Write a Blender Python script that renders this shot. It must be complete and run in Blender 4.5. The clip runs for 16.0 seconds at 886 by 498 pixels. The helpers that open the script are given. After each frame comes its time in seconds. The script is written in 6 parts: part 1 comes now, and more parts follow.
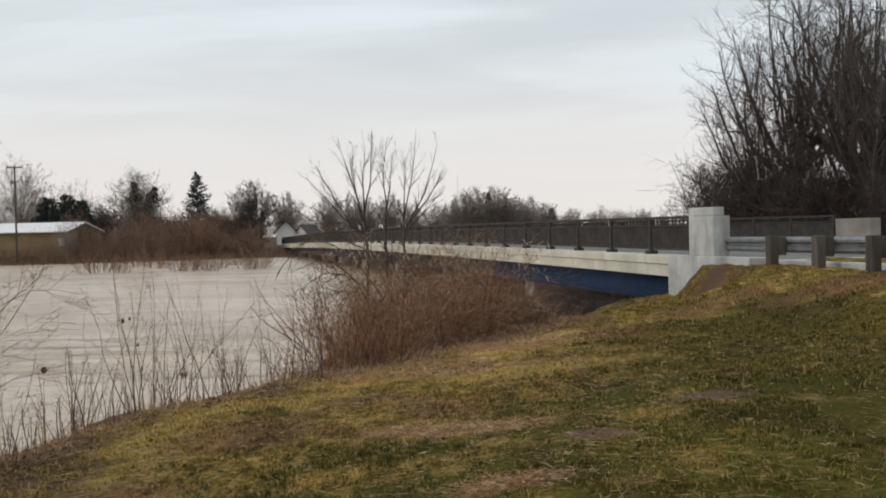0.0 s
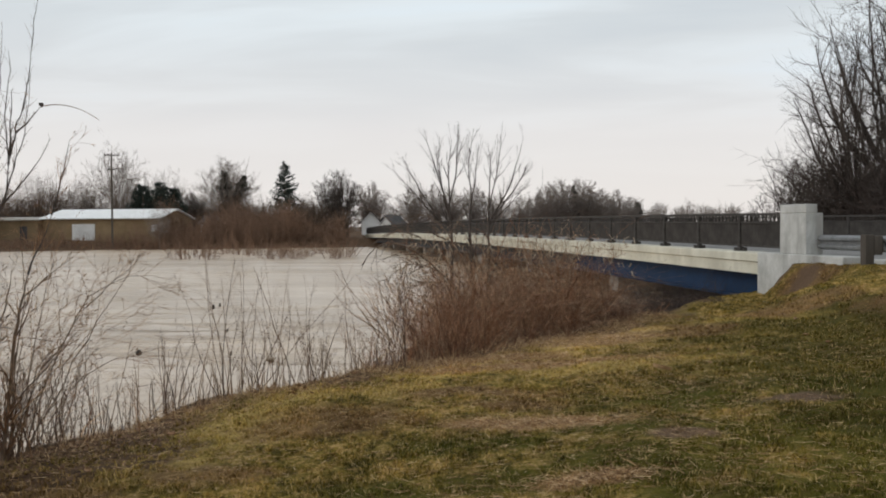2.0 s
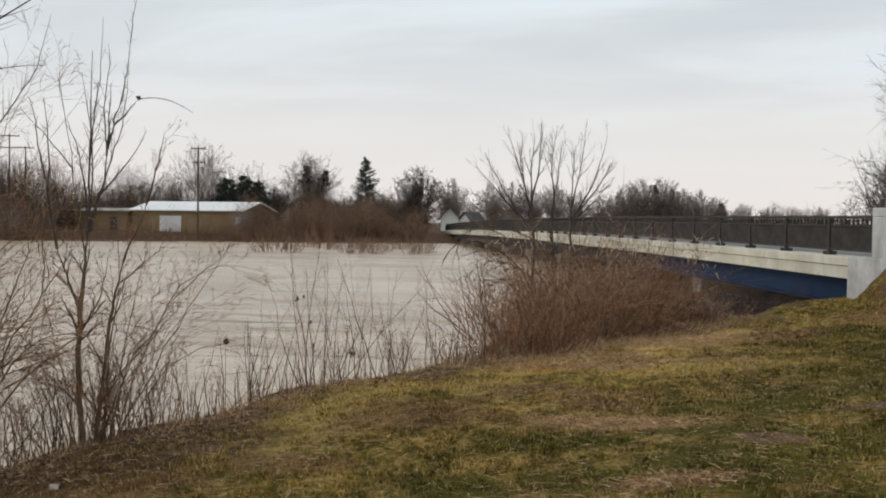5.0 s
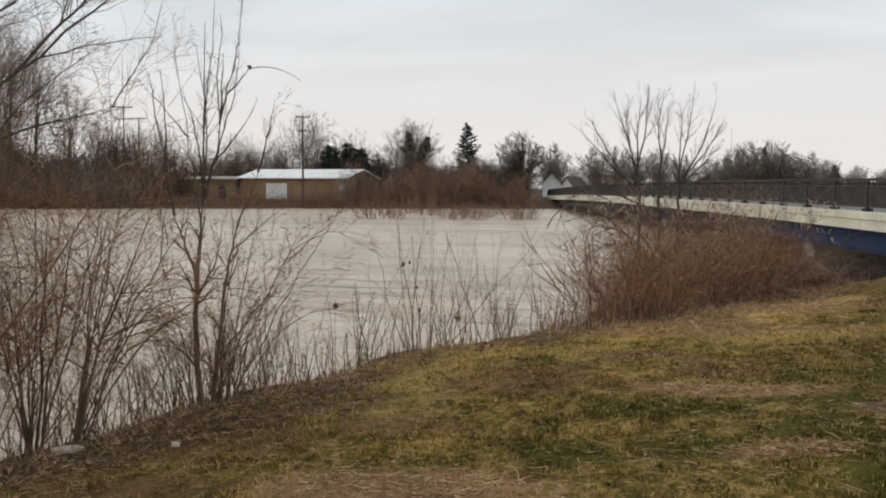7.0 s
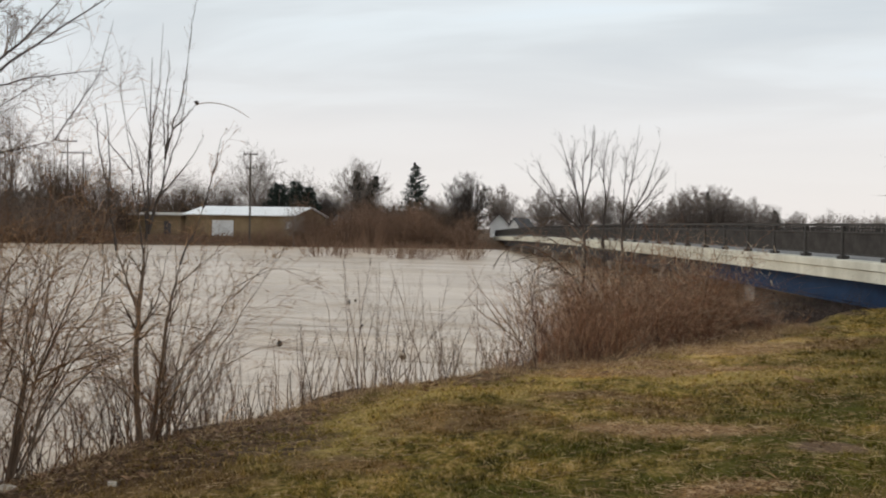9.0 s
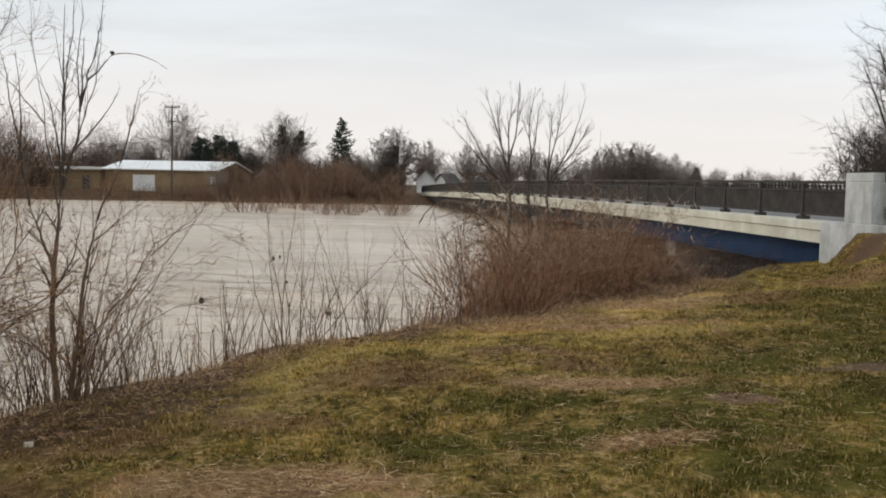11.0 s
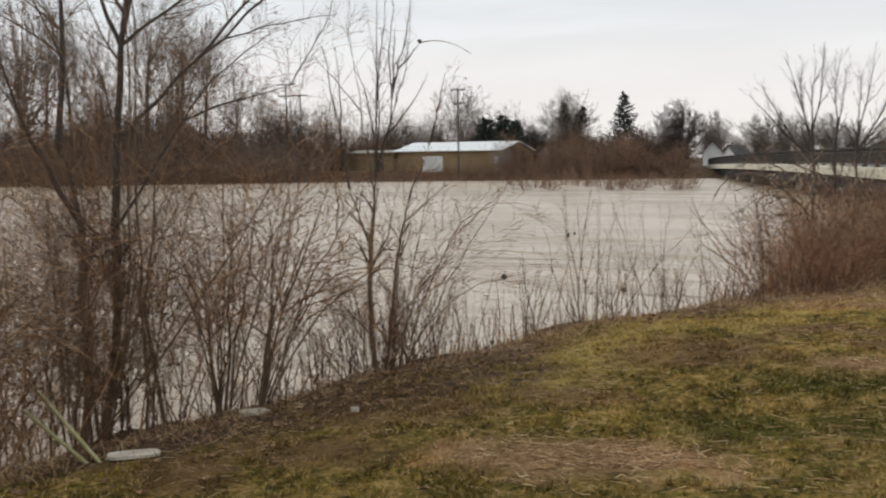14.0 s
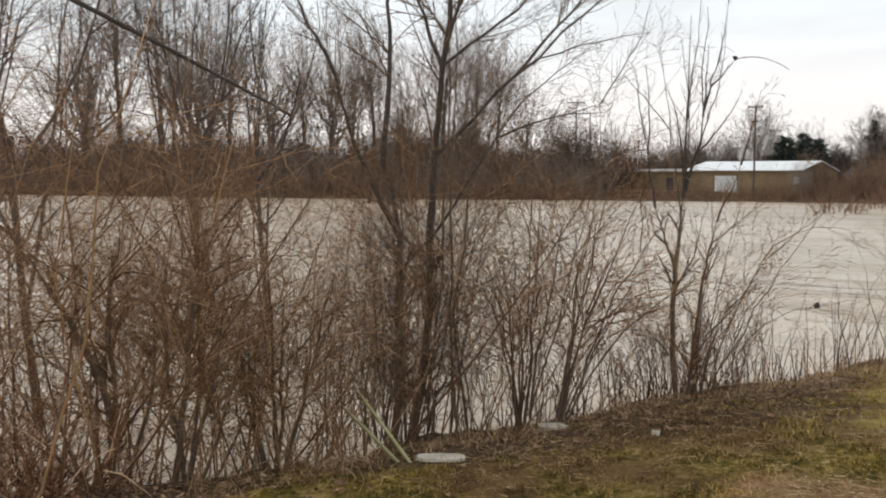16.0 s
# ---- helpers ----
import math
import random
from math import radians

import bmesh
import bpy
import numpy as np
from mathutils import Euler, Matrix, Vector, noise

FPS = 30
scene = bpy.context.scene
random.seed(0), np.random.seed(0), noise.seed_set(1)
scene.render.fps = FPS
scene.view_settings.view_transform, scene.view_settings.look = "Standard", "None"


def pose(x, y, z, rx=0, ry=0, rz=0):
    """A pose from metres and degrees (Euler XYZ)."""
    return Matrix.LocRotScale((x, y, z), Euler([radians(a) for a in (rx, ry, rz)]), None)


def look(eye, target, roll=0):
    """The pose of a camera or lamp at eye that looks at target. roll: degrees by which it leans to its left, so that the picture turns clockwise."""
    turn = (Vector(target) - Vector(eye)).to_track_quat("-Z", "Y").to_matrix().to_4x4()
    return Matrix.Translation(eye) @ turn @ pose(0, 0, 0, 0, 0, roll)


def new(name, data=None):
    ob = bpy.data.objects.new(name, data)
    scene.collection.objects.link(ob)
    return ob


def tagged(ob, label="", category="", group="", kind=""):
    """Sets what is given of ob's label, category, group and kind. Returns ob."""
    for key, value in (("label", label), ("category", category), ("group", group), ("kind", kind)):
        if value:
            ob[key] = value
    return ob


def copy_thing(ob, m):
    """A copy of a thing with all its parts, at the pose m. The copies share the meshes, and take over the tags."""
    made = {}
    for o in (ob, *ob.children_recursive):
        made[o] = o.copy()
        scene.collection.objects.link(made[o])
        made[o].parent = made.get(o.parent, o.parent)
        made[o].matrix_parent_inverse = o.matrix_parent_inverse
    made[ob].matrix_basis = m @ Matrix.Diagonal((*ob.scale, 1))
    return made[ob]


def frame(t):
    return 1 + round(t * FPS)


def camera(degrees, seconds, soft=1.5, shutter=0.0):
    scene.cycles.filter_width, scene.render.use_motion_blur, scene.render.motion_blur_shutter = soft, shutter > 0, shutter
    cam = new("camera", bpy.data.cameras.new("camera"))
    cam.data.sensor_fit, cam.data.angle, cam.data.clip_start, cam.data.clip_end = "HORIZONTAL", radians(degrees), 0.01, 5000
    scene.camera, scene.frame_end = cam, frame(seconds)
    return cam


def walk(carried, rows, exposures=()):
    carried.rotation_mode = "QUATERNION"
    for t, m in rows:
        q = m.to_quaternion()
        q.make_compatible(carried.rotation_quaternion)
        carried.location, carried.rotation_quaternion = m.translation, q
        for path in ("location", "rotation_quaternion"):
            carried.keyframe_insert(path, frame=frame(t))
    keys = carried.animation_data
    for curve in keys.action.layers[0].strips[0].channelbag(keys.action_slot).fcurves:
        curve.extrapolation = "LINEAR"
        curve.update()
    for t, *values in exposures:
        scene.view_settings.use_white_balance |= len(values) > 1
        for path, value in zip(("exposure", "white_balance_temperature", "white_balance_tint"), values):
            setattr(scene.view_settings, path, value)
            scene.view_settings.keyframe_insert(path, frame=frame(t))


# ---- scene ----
# time, eye x y z, yaw, pitch, roll
cam = camera(47.86, 16.0, soft=1.9, shutter=0.24)
ROWS = [
    (0.0, 0.000, 0.000, 1.650, 0.07, -0.91, -1.26),
    (0.5, 0.000, 0.007, 1.648, 1.19, -1.13, -0.62),
    (1.0, -0.003, 0.004, 1.647, 1.94, -1.42, -0.15),
    (1.5, -0.016, -0.018, 1.655, 3.86, -1.41, -0.32),
    (2.0, -0.015, -0.029, 1.660, 4.85, -1.31, -0.30),
    (2.5, -0.025, -0.034, 1.659, 6.67, -1.27, -0.00),
    (3.0, -0.038, -0.046, 1.659, 8.21, -1.16, 0.29),
    (3.5, -0.061, -0.040, 1.659, 9.22, -0.93, 0.47),
    (3.7, -0.064, -0.040, 1.657, 9.39, -0.87, 0.48),
    (5.8, -0.063, -0.046, 1.638, 9.40, -2.49, 0.88),
    (6.0, -0.070, -0.042, 1.634, 9.74, -2.77, 0.86),
    (6.5, -0.089, -0.056, 1.639, 11.86, -3.07, 0.33),
    (7.0, -0.105, -0.054, 1.644, 15.14, -3.50, 0.26),
    (7.5, -0.103, -0.057, 1.650, 16.80, -2.38, 0.29),
    (8.0, -0.115, -0.059, 1.648, 17.09, -2.23, 0.29),
    (8.5, -0.098, -0.097, 1.643, 16.07, -1.00, 0.59),
    (9.0, -0.086, -0.071, 1.636, 12.15, -1.19, 1.07),
    (9.5, -0.066, -0.057, 1.637, 8.82, -1.61, 1.21),
    (9.7, -0.068, -0.056, 1.636, 7.77, -1.80, 1.65),
    (11.8, -0.098, -0.030, 1.640, 8.59, -4.24, 0.50),
    (12.0, -0.107, -0.036, 1.642, 10.03, -3.67, 0.32),
    (12.5, -0.124, -0.041, 1.633, 11.77, -3.63, 0.35),
    (13.0, -0.156, -0.054, 1.625, 15.82, -3.64, 0.40),
    (13.5, -0.171, -0.095, 1.641, 19.55, -4.62, 0.00),
    (14.0, -0.216, -0.122, 1.639, 24.01, -5.09, -0.61),
    (14.5, -0.244, -0.117, 1.627, 29.89, -4.30, -1.64),
    (15.0, -0.285, -0.148, 1.629, 32.57, -4.26, -2.07),
    (15.5, -0.329, -0.216, 1.624, 36.89, -3.77, -2.49),
    (16.0, -0.344, -0.223, 1.645, 40.23, -4.05, 0.30),
]
EXPOSURES = [(0.0, -0.03), (7.0, -0.02), (9.0, 0.03), (12.0, 0.12), (13.0, 0.13), (14.0, 0.11), (14.5, 0.13), (15.0, 0.24), (15.5, 0.33), (16.0, 0.32)]
walk(cam, [(t, pose(x, y, z, 90 + pitch, 0, yaw) @ pose(0, 0, 0, 0, 0, roll)) for t, x, y, z, yaw, pitch, roll in ROWS], EXPOSURES)

# ---- world and light: a bright overcast winter sky ----
SUN_UP, SUN_ROUND = 24.0, 250.0
world = bpy.data.worlds.new("overcast")
scene.world = world
world.use_nodes = True
wt = world.node_tree
wt.nodes.clear()


def wn(kind, **kw):
    n = wt.nodes.new(kind)
    for k, v in kw.items():
        n.inputs[k].default_value = v
    return n


def ramp_node(tree, stops):
    n = tree.nodes.new("ShaderNodeValToRGB")
    e = n.color_ramp.elements
    while len(e) < len(stops):
        e.new(0.5)
    for el, (p, c) in zip(e, stops):
        el.position, el.color = p, (*c, 1)
    return n


w_out = wt.nodes.new("ShaderNodeOutputWorld")
w_bg = wt.nodes.new("ShaderNodeBackground")
sky = wt.nodes.new("ShaderNodeTexSky")
sky.sky_type, sky.sun_disc = "NISHITA", False
sky.sun_elevation, sky.sun_rotation = radians(SUN_UP), radians(SUN_ROUND)
w_co = wt.nodes.new("ShaderNodeTexCoord")
w_sep = wt.nodes.new("ShaderNodeSeparateXYZ")
wt.links.new(w_co.outputs["Generated"], w_sep.inputs[0])
# cloud deck seen in perspective: the direction laid on a flat layer
w_add = wt.nodes.new("ShaderNodeMath")
w_add.operation = "MAXIMUM"
w_add.inputs[1].default_value = 0.0
w_off = wt.nodes.new("ShaderNodeMath")
w_off.inputs[1].default_value = 0.10
wt.links.new(w_sep.outputs["Z"], w_add.inputs[0])
wt.links.new(w_add.outputs[0], w_off.inputs[0])
w_flat = wt.nodes.new("ShaderNodeVectorMath")
w_flat.operation = "DIVIDE"
w_comb = wt.nodes.new("ShaderNodeCombineXYZ")
w_one = wt.nodes.new("ShaderNodeCombineXYZ")
w_one.inputs[2].default_value = 1.0
wt.links.new(w_off.outputs[0], w_one.inputs[0])
wt.links.new(w_off.outputs[0], w_one.inputs[1])
wt.links.new(w_sep.outputs["X"], w_comb.inputs[0])
wt.links.new(w_sep.outputs["Y"], w_comb.inputs[1])
wt.links.new(w_comb.outputs[0], w_flat.inputs[0])
wt.links.new(w_one.outputs[0], w_flat.inputs[1])
w_map = wt.nodes.new("ShaderNodeMapping")
w_map.inputs["Scale"].default_value = (0.75, 1.2, 1.0)
w_map.inputs["Rotation"].default_value = (0, 0, radians(-12))
wt.links.new(w_flat.outputs[0], w_map.inputs[0])
w_noise = wn("ShaderNodeTexNoise", Scale=0.75, Detail=5.0, Roughness=0.5, Distortion=0.4)
wt.links.new(w_map.outputs[0], w_noise.inputs["Vector"])
w_cloud = ramp_node(wt, [(0.34, (0.572, 0.62, 0.655)), (0.47, (0.652, 0.695, 0.717)), (0.57, (0.75, 0.81, 0.84)), (0.70, (0.765, 0.875, 0.95))])
wt.links.new(w_noise.outputs[0], w_cloud.inputs[0])
w_hor = ramp_node(wt, [(0.0, (0.80, 0.755, 0.735)), (0.10, (0.778, 0.745, 0.735)), (0.22, (0.676, 0.68, 0.69)), (1.0, (0.72, 0.74, 0.77))])
wt.links.new(w_add.outputs[0], w_hor.inputs[0])
w_fac = ramp_node(wt, [(0.0, (0, 0, 0)), (0.09, (0.12, 0.12, 0.12)), (0.2, (0.85, 0.85, 0.85)), (1.0, (1, 1, 1))])
wt.links.new(w_add.outputs[0], w_fac.inputs[0])


def wmix(fac, a, b):
    n = wt.nodes.new("ShaderNodeMix")
    n.data_type = "RGBA"
    if isinstance(fac, float):
        n.inputs[0].default_value = fac
    else:
        wt.links.new(fac, n.inputs[0])
    wt.links.new(a, n.inputs[6])
    wt.links.new(b, n.inputs[7])
    return n.outputs[2]


deck = wmix(w_fac.outputs[0], w_hor.outputs[0], w_cloud.outputs[0])
w_sc = wt.nodes.new("ShaderNodeVectorMath")
w_sc.operation = "SCALE"
w_sc.inputs["Scale"].default_value = 0.10
wt.links.new(sky.outputs[0], w_sc.inputs[0])
wt.links.new(wmix(0.90, w_sc.outputs[0], deck), w_bg.inputs["Color"])
w_bg.inputs["Strength"].default_value = 1.12
wt.links.new(w_bg.outputs[0], w_out.inputs[0])

sun = new("sun", bpy.data.lights.new("sun", "SUN"))
sun.data.energy, sun.data.angle, sun.data.color = 0.7, radians(25), (1.0, 0.95, 0.88)
sun.matrix_world = look((0, 0, 60), (60 * math.sin(radians(SUN_ROUND)) * -1, -60 * math.cos(radians(SUN_ROUND)), 60 - 66 * math.tan(radians(SUN_UP))))


# ---- materials ----
def material(name):
    m = bpy.data.materials.new(name)
    m.use_nodes = True
    t = m.node_tree
    b = t.nodes["Principled BSDF"]
    return m, t, b


def link(t, a, b):
    t.links.new(a, b)


def noise_of(t, vec, scale, detail=4.0, rough=0.55, stretch=None, dist=0.0):
    n = t.nodes.new("ShaderNodeTexNoise")
    n.inputs["Scale"].default_value, n.inputs["Detail"].default_value = scale, detail
    n.inputs["Roughness"].default_value, n.inputs["Distortion"].default_value = rough, dist
    if stretch:
        mp = t.nodes.new("ShaderNodeMapping")
        mp.inputs["Scale"].default_value = stretch
        link(t, vec, mp.inputs[0])
        vec = mp.outputs[0]
    link(t, vec, n.inputs["Vector"])
    return n.outputs[0]


def mixed(t, fac, a, b, mode="MIX"):
    n = t.nodes.new("ShaderNodeMix")
    n.data_type, n.blend_type = "RGBA", mode
    for socket, v in ((n.inputs[0], fac), (n.inputs[6], a), (n.inputs[7], b)):
        if isinstance(v, (float, int)):
            socket.default_value = v
        elif isinstance(v, tuple):
            socket.default_value = (*v, 1)
        else:
            link(t, v, socket)
    return n.outputs[2]


def math_node(t, op, a, b=0.0, clamp=False):
    n = t.nodes.new("ShaderNodeMath")
    n.operation, n.use_clamp = op, clamp
    for socket, v in ((n.inputs[0], a), (n.inputs[1], b)):
        if isinstance(v, (float, int)):
            socket.default_value = v
        else:
            link(t, v, socket)
    return n.outputs[0]


def bumped(t, b, height, strength=0.4, distance=0.02):
    n = t.nodes.new("ShaderNodeBump")
    n.inputs["Strength"].default_value, n.inputs["Distance"].default_value = strength, distance
    link(t, height, n.inputs["Height"])
    link(t, n.outputs[0], b.inputs["Normal"])


def surface(name, stops, scale=3.0, rough=0.8, fine=40.0, bump=0.3, dist=0.01, stretch=None, metal=0.0, vary=0.0, stain=None):
    """Two scales of noise: stains from the ramp, grain over it; vary: change from piece to piece."""
    m, t, b = material(name)
    pos = t.nodes.new("ShaderNodeTexCoord").outputs["Object"]
    big, small = noise_of(t, pos, scale, 5, 0.6, stretch), noise_of(t, pos, fine, 3, 0.6, stretch)
    r = ramp_node(t, stops)
    link(t, big, r.inputs[0])
    col = mixed(t, 0.35, r.outputs[0], ramp_of(t, small), "MULTIPLY")
    if stain:
        s = ramp_node(t, [(0.5, (0, 0, 0)), (0.68, (1, 1, 1))])
        link(t, noise_of(t, pos, scale * 0.6, 6, 0.65, (1, 1, 0.25)), s.inputs[0])
        col = mixed(t, s.outputs[0], col, stain)
    if vary:
        info = t.nodes.new("ShaderNodeObjectInfo")
        v = math_node(t, "ADD", math_node(t, "MULTIPLY", info.outputs["Random"], 2 * vary), 1 - vary)
        g = t.nodes.new("ShaderNodeVectorMath")
        g.operation = "SCALE"
        link(t, col, g.inputs[0])
        link(t, v, g.inputs["Scale"])
        col = g.outputs[0]
    link(t, col, b.inputs["Base Color"])
    b.inputs["Roughness"].default_value, b.inputs["Metallic"].default_value = rough, metal
    bumped(t, b, small, bump, dist)
    return m


def ramp_of(t, value):
    r = ramp_node(t, [(0.3, (0.5, 0.5, 0.5)), (0.7, (1.25, 1.25, 1.25))])
    link(t, value, r.inputs[0])
    return r.outputs[0]


def bark(name, a, b_, mid=None, rough=0.85):
    """Bark and twigs: two colours, changing from stem to stem and along it."""
    m, t, b = material(name)
    geo = t.nodes.new("ShaderNodeNewGeometry")
    r = ramp_node(t, [(0.0, a), (0.62, mid), (1.0, b_)] if mid else [(0.0, a), (1.0, b_)])
    link(t, geo.outputs["Random Per Island"], r.inputs[0])
    n = noise_of(t, geo.outputs["Position"], 14.0, 4, 0.6, (1, 1, 0.3))
    link(t, mixed(t, 0.6, r.outputs[0], ramp_of(t, n), "MULTIPLY"), b.inputs["Base Color"])
    b.inputs["Roughness"].default_value = rough
    bumped(t, b, noise_of(t, geo.outputs["Position"], 70.0, 3, 0.6, (1, 1, 0.2)), 0.5, 0.006)
    return m


# patches on the lawn: x, y, radius along x and y
STRAW = [(0.9, 13.6, 0.75, 0.45), (-0.6, 12.7, 1.2, 0.35), (1.0, 14.3, 0.9, 0.7), (-1.75, 5.4, 0.85, 0.50), (0.1, 8.35, 0.7, 0.32), (-0.2, 11.9, 1.6, 0.3), (0.4, 6.4, 0.4, 0.15)]
RUSSET = [(-3.6, 5.2, 0.7, 0.4), (-4.0, 4.6, 0.4, 0.35), (-3.1, 6.3, 0.5, 0.45), (-2.4, 6.9, 0.5, 0.4), (5.5, 20.2, 0.7, 1.0), (-1.75, 8.8, 0.8, 0.75), (2.1, 14.8, 0.9, 0.9), (-0.5, 10.0, 0.9, 0.35), (4.2, 17.0, 1.2, 0.9), (-0.1, 9.3, 0.5, 0.3), (6.5, 15.5, 1.6, 0.8), (-3.7, 6.4, 0.7, 0.8), (-1.0, 12.6, 1.0, 0.35)]
PALE = [(1.15, 14.35, 0.45, 0.55), (0.5, 13.55, 0.4, 0.35), (1.75, 15.2, 0.35, 0.6)]
EARTH = [(2.35, 8.88, 0.42, 0.24), (1.15, 7.6, 0.28, 0.2), (5.45, 21.75, 0.32, 0.36), (5.6, 20.6, 0.3, 0.4)]
LIME = [(0.3, 11.4, 1.5, 0.5), (-0.9, 11.4, 0.8, 0.4), (1.8, 12.9, 0.8, 0.4), (1.1, 13.7, 0.8, 0.7), (0.4, 13.1, 1.0, 0.5), (-1.35, 10.4, 0.5, 0.6), (-2.6, 8.8, 0.6, 1.2), (-2.8, 7.3, 0.5, 0.8), (0.8, 13.9, 1.1, 0.8), (-0.5, 12.2, 1.1, 0.7), (-2.4, 10.3, 0.6, 0.6), (3.6, 15.6, 1.2, 0.4), (2.0, 11.8, 0.9, 0.3)]
LUSH = [(2.9, 7.4, 1.6, 1.2), (2.4, 5.8, 1.2, 0.8), (-1.0, 6.3, 0.5, 0.4), (2.2, 6.3, 0.7, 0.5), (-0.4, 7.6, 0.6, 0.4), (-0.2, 6.5, 0.5, 0.35), (0.9, 6.7, 0.9, 0.8), (0.75, 7.9, 0.6, 0.5), (1.4, 9.2, 1.0, 0.6), (4.0, 7.0, 2.0, 1.0), (1.2, 5.8, 0.9, 0.6), (1.7, 7.6, 0.9, 0.8), (3.0, 9.2, 1.2, 0.7)]
MOSS = [(2.2, 10.0, 1.2, 0.7), (4.6, 8.4, 1.6, 1.2), (3.0, 13.2, 1.2, 0.6), (4.4, 14.6, 2.2, 1.6), (3.4, 11.0, 1.8, 1.2), (6.2, 12.8, 2.6, 1.6), (5.2, 9.6, 2.2, 1.4), (4.2, 12.4, 2.8, 1.2), (6.0, 15.8, 2.2, 0.6)]


def spots(t, pos, rows, wobble):
    """A soft mask that is one inside any of the ellipses."""
    total = None
    for x, y, rx, ry in rows:
        mp = t.nodes.new("ShaderNodeMapping")
        mp.vector_type = "POINT"
        mp.inputs["Scale"].default_value = (1 / rx, 1 / ry, 0)
        mp.inputs["Location"].default_value = (-x / rx, -y / ry, 0)
        link(t, pos, mp.inputs[0])
        ln = t.nodes.new("ShaderNodeVectorMath")
        ln.operation = "LENGTH"
        link(t, mp.outputs[0], ln.inputs[0])
        one = math_node(t, "MULTIPLY", math_node(t, "SUBTRACT", math_node(t, "ADD", 1.2, math_node(t, "MULTIPLY", wobble, 2.4)), ln.outputs["Value"]), 1.7, True)
        total = one if total is None else math_node(t, "MAXIMUM", total, one)
    return total


def lawn_colour(t):
    """Winter lawn: moss green, straw and russet patches, bare earth; the bank's edge is bare and dark."""
    pos = t.nodes.new("ShaderNodeNewGeometry").outputs["Position"]
    wob = math_node(t, "SUBTRACT", noise_of(t, pos, 1.6, 5, 0.65), 0.5)
    mid, fine = noise_of(t, pos, 4.2, 6, 0.7, (1, 0.6, 1)), noise_of(t, pos, 17.0, 4, 0.7)
    green = ramp_node(t, [(0.41, (0.058, 0.046, 0.010)), (0.465, (0.138, 0.104, 0.019)), (0.525, (0.252, 0.174, 0.042)), (0.58, (0.42, 0.285, 0.115))])
    link(t, math_node(t, "ADD", math_node(t, "MULTIPLY", mid, 0.5), math_node(t, "MULTIPLY", fine, 0.5)), green.inputs[0])
    col = mixed(t, math_node(t, "MULTIPLY", spots(t, pos, LIME, wob), 0.62), green.outputs[0], (0.53, 0.38, 0.125))
    col = mixed(t, math_node(t, "MULTIPLY", spots(t, pos, MOSS, wob), 0.76), col, (0.068, 0.058, 0.009))
    col = mixed(t, math_node(t, "MULTIPLY", spots(t, pos, LUSH, wob), 0.78), col, (0.070, 0.069, 0.007))
    col = mixed(t, math_node(t, "MULTIPLY", spots(t, pos, RUSSET, wob), 0.7), col, (0.21, 0.118, 0.060))
    col = mixed(t, math_node(t, "MULTIPLY", spots(t, pos, STRAW, wob), 0.85), col, (0.44, 0.265, 0.142))
    col = mixed(t, math_node(t, "MULTIPLY", spots(t, pos, PALE, wob), 0.75), col, (0.66, 0.47, 0.19))
    earth = spots(t, pos, EARTH, wob)
    col = mixed(t, earth, col, (0.165, 0.108, 0.068))
    broad = ramp_node(t, [(0.36, (0.80, 0.77, 0.76)), (0.5, (1.0, 1.0, 1.0)), (0.64, (1.22, 1.17, 1.1))])
    link(t, noise_of(t, pos, 0.9, 3, 0.55, (1, 0.5, 1), 0.6), broad.inputs[0])
    col = mixed(t, 1.0, col, broad.outputs[0], "MULTIPLY")
    return pos, col, fine, mid


m_lawn, t_, b_ = material("lawn")
p_, c_, f_, g_ = lawn_colour(t_)
at_ = t_.nodes.new("ShaderNodeAttribute")
at_.attribute_name = "bare"
bare_ = math_node(t_, "MULTIPLY", at_.outputs["Fac"], 1.0, True)
soil_ = ramp_node(t_, [(0.35, (0.055, 0.033, 0.020)), (0.65, (0.20, 0.122, 0.072))])
link(t_, noise_of(t_, p_, 7.0, 6, 0.7), soil_.inputs[0])
c_ = mixed(t_, bare_, c_, soil_.outputs[0])
link(t_, mixed(t_, 0.9, c_, ramp_of(t_, noise_of(t_, p_, 45.0, 4, 0.75)), "MULTIPLY"), b_.inputs["Base Color"])
b_.inputs["Roughness"].default_value = 0.95
b_.inputs["Specular IOR Level"].default_value = 0.1
bumped(t_, b_, math_node(t_, "ADD", math_node(t_, "MULTIPLY", f_, 0.6), noise_of(t_, p_, 80.0, 3, 0.7)), 0.7, 0.03)

m_blade, t_, b_ = material("grass_blade")
p_, c_, f_, g_ = lawn_colour(t_)
rnd_ = t_.nodes.new("ShaderNodeNewGeometry").outputs["Random Per Island"]
tone_ = ramp_node(t_, [(0.0, (0.48, 0.48, 0.33)), (0.45, (0.87, 0.89, 0.70)), (0.75, (1.26, 1.20, 0.95)), (1.0, (1.9, 1.7, 1.4))])
link(t_, rnd_, tone_.inputs[0])
dry_ = ramp_node(t_, [(0.86, (0, 0, 0)), (0.88, (1, 1, 1))])
link(t_, rnd_, dry_.inputs[0])
link(t_, mixed(t_, math_node(t_, "MULTIPLY", dry_.outputs[0], 0.55), mixed(t_, 1.0, c_, tone_.outputs[0], "MULTIPLY"), (0.56, 0.41, 0.20)), b_.inputs["Base Color"])
b_.inputs["Roughness"].default_value = 0.8
b_.inputs["Specular IOR Level"].default_value = 0.15

